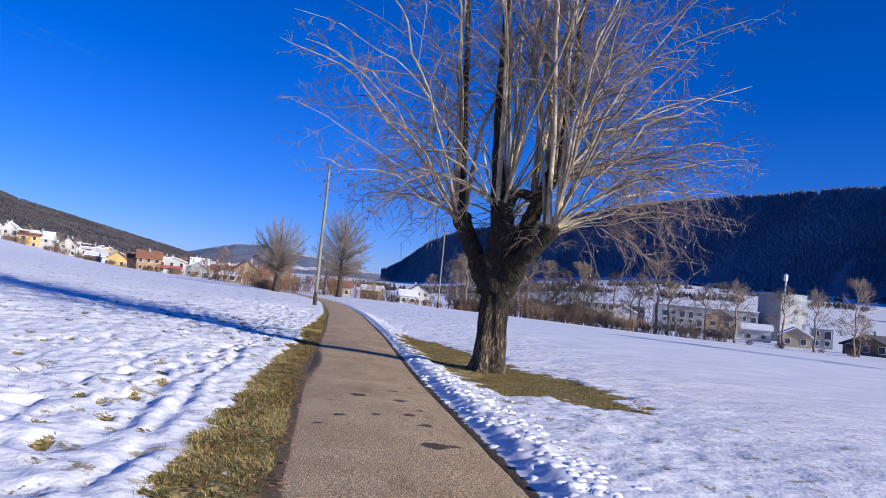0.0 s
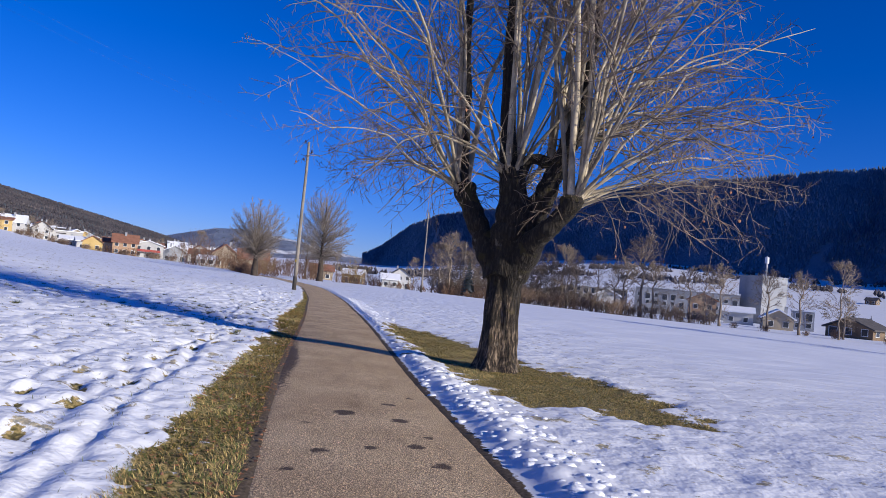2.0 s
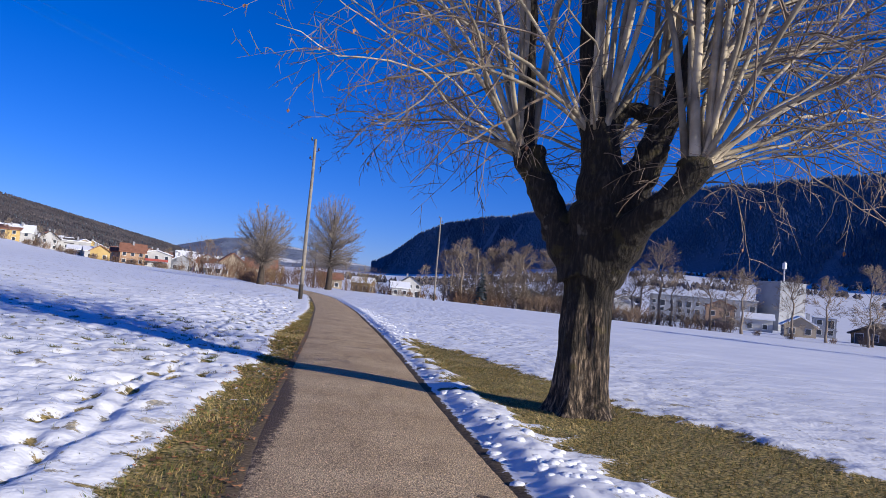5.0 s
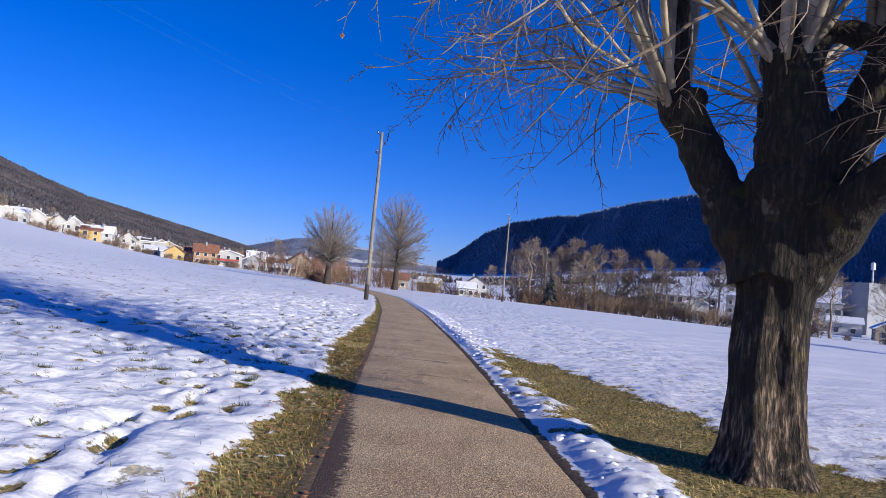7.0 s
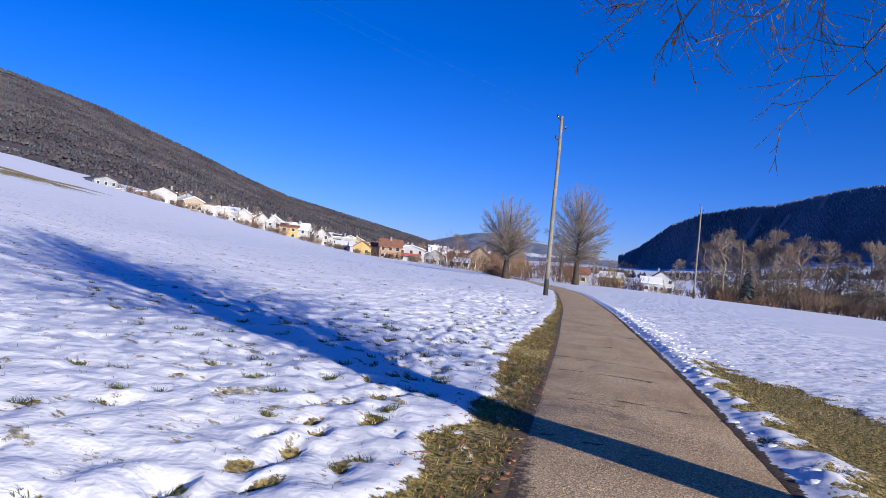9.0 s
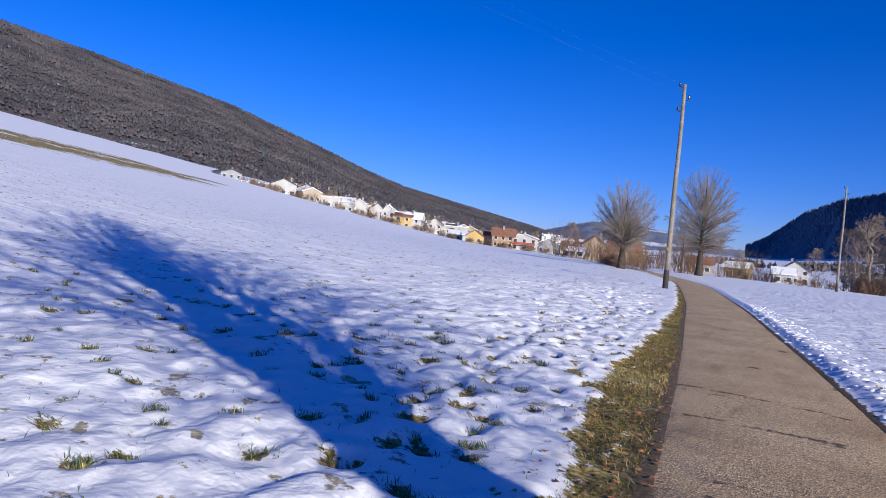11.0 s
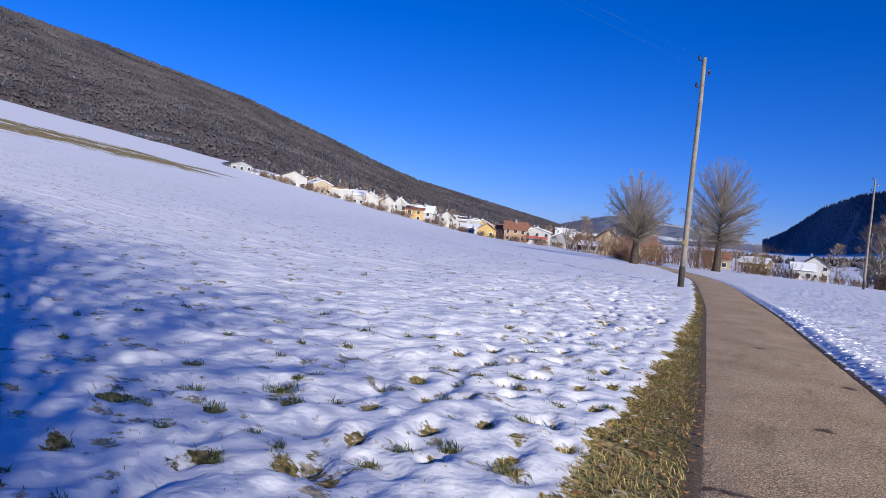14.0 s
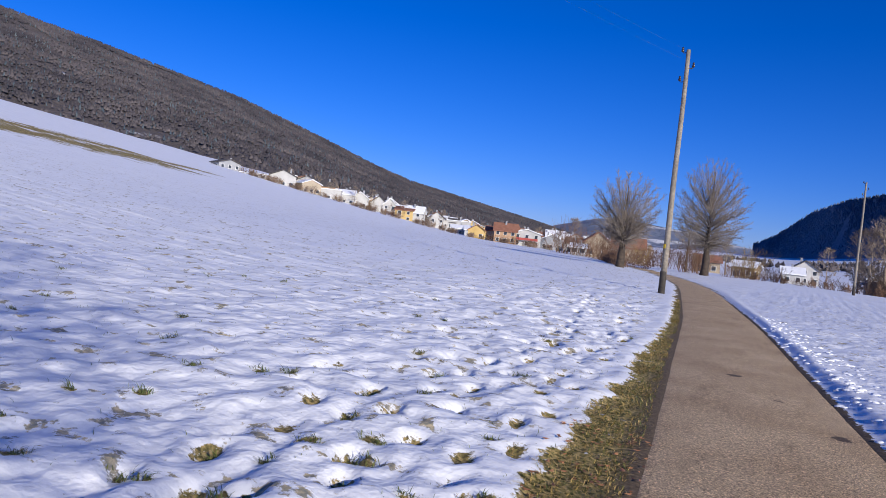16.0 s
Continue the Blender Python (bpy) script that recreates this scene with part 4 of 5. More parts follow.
def bare_tree(name, label, height, crown_w, crown_base, trunk_r, material, seed, shape="dome", mains=9, kids=(8, 6), group=""):
    """A far bare tree: trunk, limbs and a crown of fine branches."""
    rng = random.Random(seed)
    root = tagged(new(name), label, "tree", group)
    g = Geo()
    top = crown_base + (height - crown_base) * (0.25 if shape == "dome" else 0.86)
    pts = [Vector((rng.gauss(0, 0.04) * h, rng.gauss(0, 0.04) * h, h)) * 1.0 for h in np.linspace(-0.2, top, 9)]
    for i, h in enumerate(np.linspace(-0.2, top, 9)):
        pts[i].z = h
    rad = [trunk_r * (1.5 if i == 0 else 1.0) * (1 - 0.75 * max(0, (p.z - crown_base * 0.6)) / max(top, 1)) for i, p in enumerate(pts)]
    g.tube(pts, rad, 10)
    part("trunk", g, material if group else TRUNK, root, "", True)
    cr = Geo()
    ax, az = crown_w / 2, (height - crown_base * 0.8) / 2
    cz = height - az
    for k in range(int(mains * 2.2)):
        f = rng.random() ** (2.0 if shape == "dome" else 0.9)
        zb = crown_base + f * (top - crown_base)
        i = min(int((zb + 0.2) / (top + 0.2) * 8), 7)
        b = pts[i].lerp(pts[i + 1], 0.5)
        a = k * 2.4 + rng.uniform(-0.4, 0.4)
        th = math.acos(1 - 1.12 * rng.random()) if shape == "dome" else (1.6 - 1.05 * f) * rng.uniform(0.55, 1.0)
        d = Vector((math.cos(a) * math.sin(th), math.sin(a) * math.sin(th), math.cos(th)))
        o3, d3 = Vector((b.x / ax, b.y / ax, (b.z - cz) / az)), Vector((d.x / ax, d.y / ax, d.z / az))
        qa, qb, qc = d3.dot(d3), 2 * o3.dot(d3), min(o3.dot(o3) - 1, -0.05)
        reach = (-qb + math.sqrt(qb * qb - 4 * qa * qc)) / (2 * qa) * rng.uniform(0.84, 1.0)
        ps, p, dd = [b.copy()], b.copy(), d.copy()
        for q in range(7):
            dd = (dd + Vector((rng.gauss(0, 0.05), rng.gauss(0, 0.05), rng.gauss(0, 0.03)))).normalized()
            p = p + dd * (reach / 7)
            ps.append(p.copy())
        r0 = trunk_r * rng.uniform(0.13, 0.27)
        cr.tube(ps, [max(0.012, r0 * (1 - 0.85 * q / 7)) for q in range(8)], 4, cap=False)
        for q in range(kids[0] + 3):
            f2 = rng.uniform(0.3, 1.0)
            j = min(int(f2 * 7), 6)
            st = ps[j].lerp(ps[j + 1], f2 * 7 - j)
            al = (ps[j + 1] - ps[j]).normalized()
            sd = Vector((rng.gauss(0, 1), rng.gauss(0, 1), rng.gauss(0, 1)))
            sd = (sd - al * sd.dot(al)).normalized()
            spray(cr, st, al + sd * rng.uniform(0.4, 0.9), (1.05 - f2) * 0.5 * reach + 0.08 * height * rng.uniform(0.4, 1.0), 0.016, 1, rng, 0.0, 3, 4, None, kids[1], 0.6, 0.09, 0.4, 0.0095 if kids[1] > 3 else 0.02)
    part("crown", cr, material, root, "bare crown of fine twigs", False)
    return root


def thicket(name, label, w, d, h, stems, material, seed, group="", cat="bush"):
    rng = random.Random(seed)
    g = Geo()
    for k in range(stems):
        b = Vector((rng.uniform(-w / 2, w / 2), rng.uniform(-d / 2, d / 2), -0.1))
        hh = h * rng.uniform(0.55, 1.05) * (1 - 0.35 * (abs(b.x) / (w / 2)) ** 2)
        spray(g, b, Vector((rng.gauss(0, 0.25) + b.x / w * 0.5, rng.gauss(0, 0.25), 1)), hh, 0.02 * h ** 0.5, 1, rng, 0.02, 3, 5, None, 7, 0.6, 0.12, 0.3, 0.015)
    return tagged(new(name, g.mesh(name, material)), label, cat, group)


def stand(ob, x, y, rz=0, s=1.0, sink=0.0):
    ob.location = (x, y, ground_z(x, y) - sink)
    ob.rotation_euler = (0, 0, radians(rz))
    ob.scale = (s, s, s)
    return ob


def again(ob, x, y, rz=0, s=1.0, sz=None, name=None):
    c = copy_thing(ob, pose(x, y, ground_z(x, y), 0, 0, rz))
    c.scale = (s, s, sz or s)
    return c


def path_tree(label, height, crown_w, base, trunk_r, widest, limbs, spread, high, seed):
    """A free-standing tree: leader, limbs that fan out to an egg-shaped outline, and twigs in sprays."""
    rng = random.Random(seed)
    root = tagged(new("bare_tree"), label, "tree", "path trees")
    g = Geo()
    top = height * 0.9
    zs = np.linspace(-0.2, top, 14)
    pts = [Vector((0.12 * noise.noise(Vector((seed, z * 0.3, 0))), 0.12 * noise.noise(Vector((seed, z * 0.3, 7))), z)) for z in zs]
    g.tube(pts, [trunk_r * (1.35 if i == 0 else 1.0) * (1 - 0.93 * max(0.0, (z - base * 0.5) / (top - base * 0.5)) ** 0.6) for i, z in enumerate(zs)], 10)
    part("trunk", g, TRUNK, root, "dark bark", True)

    wood, cr = Geo(), Geo()
    low = base * 0.85
    for k in range(limbs):
        f = ((k + rng.random()) / limbs) ** 1.3
        w = math.sqrt(max(0, 1 - ((widest - f) / widest) ** 2)) if f < widest else math.sqrt(max(0, 1 - ((f - widest) / (1 - widest)) ** 2))
        a = k * 2.39996 + rng.uniform(-0.4, 0.4)
        end = Vector((math.cos(a), math.sin(a), 0)) * (crown_w / 2 * w * rng.uniform(0.72, 1.0)) + Vector((0, 0, low + (height - low) * f))
        z = min(base + max(0.0, end.z - base) * high * rng.uniform(0.7, 1.0), top * 0.95)
        at = pts[min(13, int((z + 0.2) / (top + 0.2) * 13))]
        b = Vector((at.x, at.y, z))
        ctrl = b.lerp(end, 0.5) + Vector((math.cos(a), math.sin(a), 0)) * 0.1 * w * crown_w / 2 + Vector((0, 0, spread * (end - b).length))
        n = max(5, int((end - b).length / 0.33))
        ps = []
        for i in range(n):
            t = i / (n - 1)
            p = b * (1 - t) ** 2 + ctrl * 2 * t * (1 - t) + end * t * t
            ps.append(p + 0.3 * t * Vector((noise.noise(p + Vector((k, 0, 0))), noise.noise(p + Vector((0, k, 0))), noise.noise(p + Vector((0, 0, k))))))
        r0 = trunk_r * rng.uniform(0.13, 0.24) * (1 - 0.5 * f)
        wood.tube(ps, [max(0.014, r0 * (1 - 0.85 * i / (n - 1))) for i in range(n)], 5, cap=False)
        for i in range(1, n):
            for q in range(2 if i < n * 0.4 else 3):
                al = (ps[i] - ps[i - 1]).normalized()
                o = al.cross(Vector((rng.gauss(0, 1), rng.gauss(0, 1), rng.gauss(0, 1)))).normalized()
                L = rng.uniform(0.5, 1.15) * (1.35 - 0.95 * i / n)
                dd = al + o * rng.uniform(0.5, 0.95) + Vector((0, 0, 0.12))
                tw = twiglet(cr, ps[i], dd, L, 0.015, rng, 3, 0.03, 0.06)
                for m in (1, 2, 3):
                    o2 = dd.cross(Vector((rng.gauss(0, 1), rng.gauss(0, 1), rng.gauss(0, 1)))).normalized()
                    twiglet(cr, tw[m], dd.normalized() + o2 * 0.7, L * 0.45, 0.012, rng, 2, 0.0, 0.08)
    tagged(part("limb_wood", wood, FAR_TWIG, root, "grey-brown limbs"), kind="stuff")
    tagged(part("crown", cr, FAR_TWIG, root, "bare crown of fine twigs"), kind="stuff")
    return root


stand(path_tree("bare round-crowned tree with a short dark trunk by the path bend", 10.0, 7.9, 2.7, 0.42, 0.5, 105, 0.06, 0.3, 5), -19.8, 97.2)
stand(path_tree("tall bare egg-crowned tree with a straight trunk beside the path", 14.3, 10.2, 3.6, 0.46, 0.4, 130, 0.05, 0.55, 6), -13.35, 114.5)
stand(path_tree("slender bare tree between the two larger path trees", 9.5, 5.0, 2.2, 0.2, 0.45, 34, 0.08, 0.6, 8), -17.5, 128)

# ---- power poles ----
def pole(x, y, h, band, group="wooden line poles"):
    root = tagged(new("utility_pole"), "grey wooden line pole with dark insulators" + (" and a yellow marker" if band else ""), "pole", group)
    g = Geo()
    zs = np.linspace(-0.4, h, 12)
    g.tube([Vector((0.012 * math.sin(z), 0.01 * math.cos(z * 1.3), z)) for z in zs], [0.135 - 0.05 * z / h for z in zs], 14)
    part("shaft", g, POLE_WOOD, root, "", True)
    g = Geo()
    g.tube([Vector((0, 0, -0.3)), Vector((0, 0, 0.9)), Vector((0, 0, 0.95))], [0.145, 0.138, 0.134], 14)
    part("foot_sleeve", g, TAR, root, "dark tarred foot", True)
    for dz, sx in ((0.12, -1), (0.78, 1), (1.35, -1)):
        g = Geo()
        c = Vector((0, 0, h - dz))
        s = Vector((sx, 0.15, 0))
        g.tube([c, c + s * 0.2, c + s * 0.24 + Vector((0, 0, 0.03)), c + s * 0.25 + Vector((0, 0, 0.12))], [0.018, 0.018, 0.018, 0.014], 6)
        arm = part("bracket", g, TAR, root, "iron hook")
        g = Geo()
        b = c + s * 0.25 + Vector((0, 0, 0.05))
        g.tube([b, b + Vector((0, 0, 0.03)), b + Vector((0, 0, 0.08)), b + Vector((0, 0, 0.12)), b + Vector((0, 0, 0.16)), b + Vector((0, 0, 0.2))], [0.05, 0.065, 0.06, 0.035, 0.05, 0.03], 10)
        part("insulator", g, PORCELAIN, arm, "dark porcelain insulator", True)
    if band:
        g = Geo()
        r = 0.135 - 0.05 * 2.0 / h + 0.006
        g.tube([Vector((0, 0, 1.92)), Vector((0, 0, 2.10))], [r, r], 14)
        part("marker", g, YELLOW, root, "yellow trail marker", True)
    root.location = (x, y, ground_z(x, y))
    return root


POLES = [(-7.46, 51.75, 10.35, True), (2.43, 106.2, 11.75, False), (12.5, 160.0, 12.0, False)]
for px_, py_, ph_, pb_ in POLES:
    pole(px_, py_, ph_, pb_)


def cable(a, b, sag):
    g = Geo()
    pts = []
    for i in range(19):
        t = i / 18
        p = Vector(a).lerp(Vector(b), t)
        p.z -= sag * 4 * t * (1 - t)
        pts.append(p)
    g.tube(pts, [0.001] * 19, 4)
    tagged(new("power_line", g.mesh("power_line", WIRE)), "thin overhead wire between the wooden poles", "wire", "overhead wires")


def pole_top(i, sx, dz):
    x, y, h, _ = POLES[i]
    return (x + 0.25 * sx, y + 0.04 * sx, ground_z(x, y) + h - dz + 0.18)


for i in (1,):
    for dz, sx in ((0.12, -1), (0.78, 1), (1.35, -1)):
        cable(pole_top(i, sx, dz), pole_top(i + 1, sx, dz), 0.9)
for dz, sx in ((0.12, -1), (0.78, 1)):
    cable((-28.0 + 0.3 * sx, -8.0, 13.5 - dz), pole_top(0, sx, dz), 1.0)

# ---- houses ----
def house(name, label, x, y, w, d, wall_h, roof_h, wall, roof, turn, seed, flat=False, chimney=True, balcony=None, group=""):
    """A house with its gable ends along local y; windows are real recessed openings' panes and frames."""
    rng = random.Random(seed)
    root = tagged(new(name), label, "house", group)
    root.location = (x, y, min(ground_z(x + a, y + b) for a in (-w / 2, w / 2) for b in (-d / 2, d / 2)) - 0.1)
    root.rotation_euler = (0, 0, radians(turn))
    g = Geo()
    hw, hd, H = w / 2, d / 2, wall_h
    if flat:
        g.box(-hw, hw, -hd, hd, -2, H)
    else:
        g.add([(-hw, -hd, -2), (hw, -hd, -2), (hw, hd, -2), (-hw, hd, -2), (-hw, -hd, H), (hw, -hd, H), (hw, hd, H), (-hw, hd, H), (0, -hd, H + roof_h), (0, hd, H + roof_h)],
              [(0, 1, 5, 8, 4), (2, 3, 7, 9, 6), (1, 2, 6, 5), (3, 0, 4, 7), (0, 3, 2, 1), (4, 8, 9, 7), (5, 6, 9, 8)])
    part("wall", g, wall, root)
    g = Geo()
    o, t = 0.6, 0.3
    if flat:
        g.box(-hw - 0.3, hw + 0.3, -hd - 0.3, hd + 0.3, H + 0.01, H + 0.35)
    else:
        k = roof_h / hw
        for sgn in (-1, 1):
            xo = sgn * (hw + o)
            ze, zr = H - o * k + 0.06, H + roof_h + 0.06
            v = [(xo, -hd - o, ze), (0, -hd - o, zr), (0, hd + o, zr), (xo, hd + o, ze)]
            v += [(a, b, c + t) for a, b, c in v]
            g.add(v, [(0, 1, 2, 3), (7, 6, 5, 4), (0, 4, 5, 1), (1, 5, 6, 2), (2, 6, 7, 3), (3, 7, 4, 0)])
    rf = part("roof", g, roof, root)
    if chimney:
        g = Geo()
        cx = rng.uniform(-0.3, 0.3) * w
        g.box(cx - 0.35, cx + 0.35, -0.35, 0.35, H, H + roof_h + 1.0)
        g.box(cx - 0.42, cx + 0.42, -0.42, 0.42, H + roof_h + 1.01, H + roof_h + 1.12)
        part("chimney", g, GREY_WALL, rf)
    storeys = max(1, int(wall_h / 2.6))
    for sgn, along, n in ((-1, "x", max(2, int(w / 2.8))), (1, "y", max(2, int(d / 3.0))), (-1, "y", max(2, int(d / 3.0)))):
        for st in range(storeys):
            for i in range(n):
                c = ((i + 0.5) / n - 0.5) * (w if along == "x" else d)
                z0 = st * 2.7 + 0.9
                tall = rng.random() < 0.25
                ww, z0, z1 = (0.85, z0 - 0.8, z0 + 1.3) if tall else (0.6, z0, z0 + 1.3)
                f, q = Geo(), Geo()
                for geo, e, out in ((f, 0.12, 0.05), (q, 0.0, 0.08)):
                    if along == "x":
                        geo.box(c - ww - e, c + ww + e, -hd - out, -hd + 0.05, z0 - e, z1 + e)
                    else:
                        x0, x1 = (hw - 0.05, hw + out) if sgn > 0 else (-hw - out, -hw + 0.05)
                        geo.box(x0, x1, c - ww - e, c + ww + e, z0 - e, z1 + e)
                win = part("window", f, FRAME_PAINT, root)
                part("pane", q, GLASS, win, "dark glass")
    if balcony is not None:
        g = Geo()
        g.box(-hw * 0.8, hw * 0.8, -hd - 1.3, -hd - 0.02, 2.5, 2.65)
        b = part("balcony", g, GREY_WALL, root)
        g = Geo()
        g.box(-hw * 0.8, hw * 0.8, -hd - 1.34, -hd - 1.28, 2.66, 3.6)
        part("parapet", g, balcony, b, "coloured balcony panel")
    return root


VILLAGE = "village houses on the slope"
R_ = ROOF_SNOW
homes = [
    (-229, 255, 10, 8, 3.0, 1.5, GREY_WALL, DARK_ROOF, 70, 0, "low grey house with dark roof"), (-220, 265, 14, 8, 2.6, 0.5, WHITE_WALL, R_, 40, 1, "long low white house under snow"),
    (-211, 272, 11, 10, 5.0, 2.4, WHITE_WALL, DARK_ROOF, 38, 0, "white gabled house with dark roof"), (-205, 282, 9, 9, 4.6, 1.8, CREAM_WALL, R_, 60, 0, "beige house with a snowy roof"),
    (-200, 292, 11, 9, 5.0, 0.5, WHITE_WALL, R_, 30, 1, "white flat-roofed house under snow"), (-198, 302, 11, 9, 4.8, 2.2, WHITE_WALL, R_, 120, 0, "white house with snow-covered roof"),
    (-195, 310, 8, 9, 4.9, 2.8, WHITE_WALL, R_, 32, 0, "white gabled house under snow"), (-192, 322, 8, 9, 5.0, 3.2, WHITE_WALL, DARK_ROOF, 32, 0, "white gabled house with dark roof"),
    (-187, 324, 7, 9, 5.2, 3.2, WHITE_WALL, R_, 34, 0, "narrow white gabled house"), (-180, 329, 9, 11, 5.4, 2.2, YELLOW_WALL, R_, 118, 0, "yellow house with a snowy roof"),
    (-173, 338, 12, 9, 4.6, 2.2, CREAM_WALL, DARK_ROOF, 120, 0, "house with dark roof partly under snow"), (-165, 333, 8, 9, 5.4, 3.0, WHITE_WALL, DARK_ROOF, 30, 0, "white gabled house with dark roof"),
    (-158, 341, 14, 10, 6.8, 0.5, WHITE_WALL, R_, 26, 1, "large white flat-roofed house"), (-148, 372, 18, 9, 6.0, 1.2, WHITE_WALL, R_, 24, 0, "long white building with snowy roof"),
    (-124, 291, 7, 7, 3.6, 2.2, YELLOW_WALL, TILE_ROOF, 24, 0, "small ochre house with brown roof"), (-119, 298, 5, 7, 4.6, 1.6, WHITE_WALL, TILE_ROOF, 110, 0, "small white house with tiled roof"),
    (-113, 295, 9, 9, 5.2, 3.0, ORANGE_WALL, TILE_ROOF, 112, 0, "apricot house with red tiled roof"), (-105, 299, 11, 8, 5.4, 1.6, WHITE_WALL, R_, 20, 0, "white house with red balcony panels"),
    (-98, 310, 9, 8, 4.2, 2.2, GREY_WALL, R_, 18, 0, "grey gabled house with snowy roof"), (-54, 200, 5, 4, 2.1, 0.8, WHITE_WALL, R_, 100, 0, "small white shed under snow"),
    (-53, 212, 7, 9, 4.0, 2.6, CREAM_WALL, TILE_ROOF, 20, 0, "cream house with tiled roof"), (-45, 214, 9, 8, 3.6, 2.6, CREAM_WALL, TILE_ROOF, 105, 0, "low cream house with brown tiles"),
    (-59, 250, 8, 8, 4.6, 2.0, WHITE_WALL, R_, 15, 0, "white house with a snowy roof"),
    (-190, 352, 10, 9, 6, 2.4, WHITE_WALL, R_, 30, 0, "white house higher on the slope"), (-178, 372, 10, 9, 5.5, 2.4, CREAM_WALL, R_, 110, 0, "cream house higher on the slope"),
    (-232, 300, 9, 8, 5.5, 1.0, WHITE_WALL, R_, 40, 1, "white house by the wood"), (-135, 372, 9, 9, 6.5, 2.2, WHITE_WALL, DARK_ROOF, 24, 0, "white house with dark roof"),
    (-150, 330, 9, 9, 3.2, 1.6, WHITE_WALL, R_, 115, 0, "low white house under snow"), (-140, 322, 12, 8, 3.6, 1.8, WHITE_WALL, R_, 118, 0, "white building with a long snowy roof"),
    (-121, 352, 12, 9, 6.5, 1.0, GREY_WALL, R_, 20, 1, "grey building under snow"), (-110, 345, 9, 8, 6.8, 2.0, WHITE_WALL, R_, 22, 0, "white house behind the others"),
    (-90, 318, 8, 8, 4.0, 2.0, WHITE_WALL, TILE_ROOF, 100, 0, "white house with tiled roof"), (-78, 300, 8, 8, 4.4, 2.2, CREAM_WALL, TILE_ROOF, 15, 0, "cream house with tiled roof"),
]
# the rows higher up behind them
row_rng = random.Random(19)
for k in range(30):
    f = (k + row_rng.random() * 0.7) / 30
    back = row_rng.choice((26, 44, 62))
    hx, hy = -222 + 150 * f + back * -0.35, 268 + 66 * f - 22 * f * f + back
    wl_, nm = row_rng.choice(((WHITE_WALL, "white"), (WHITE_WALL, "white"), (CREAM_WALL, "cream"), (ORANGE_WALL, "apricot"), (YELLOW_WALL, "yellow")))
    rf_, cover_ = row_rng.choice(((ROOF_SNOW, "snow-covered"), (ROOF_SNOW, "snow-covered"), (TILE_ROOF, "brown tiled"), (DARK_ROOF, "dark")))
    if f > 0.6:
        rf_, cover_ = row_rng.choice(((ROOF_SNOW, "snow-covered"), (TILE_ROOF, "brown tiled"), (TILE_ROOF, "brown tiled")))
    homes.append((hx, hy, row_rng.uniform(8, 12), row_rng.uniform(8, 10), row_rng.uniform(4.2, 6.4), row_rng.uniform(1.6, 3.0), wl_, rf_, row_rng.choice((25, 35, 110, 120)), 0, nm + " house with a " + cover_ + " roof"))
for i, (hx, hy, w, d, wh, rh, wl_, rf_, turn, flat, text) in enumerate(homes):
    house("house", text, hx, hy, w, d, wh, rh, wl_, rf_, turn, i, bool(flat), not flat, RED_PANEL if "balcony" in text else None, VILLAGE)

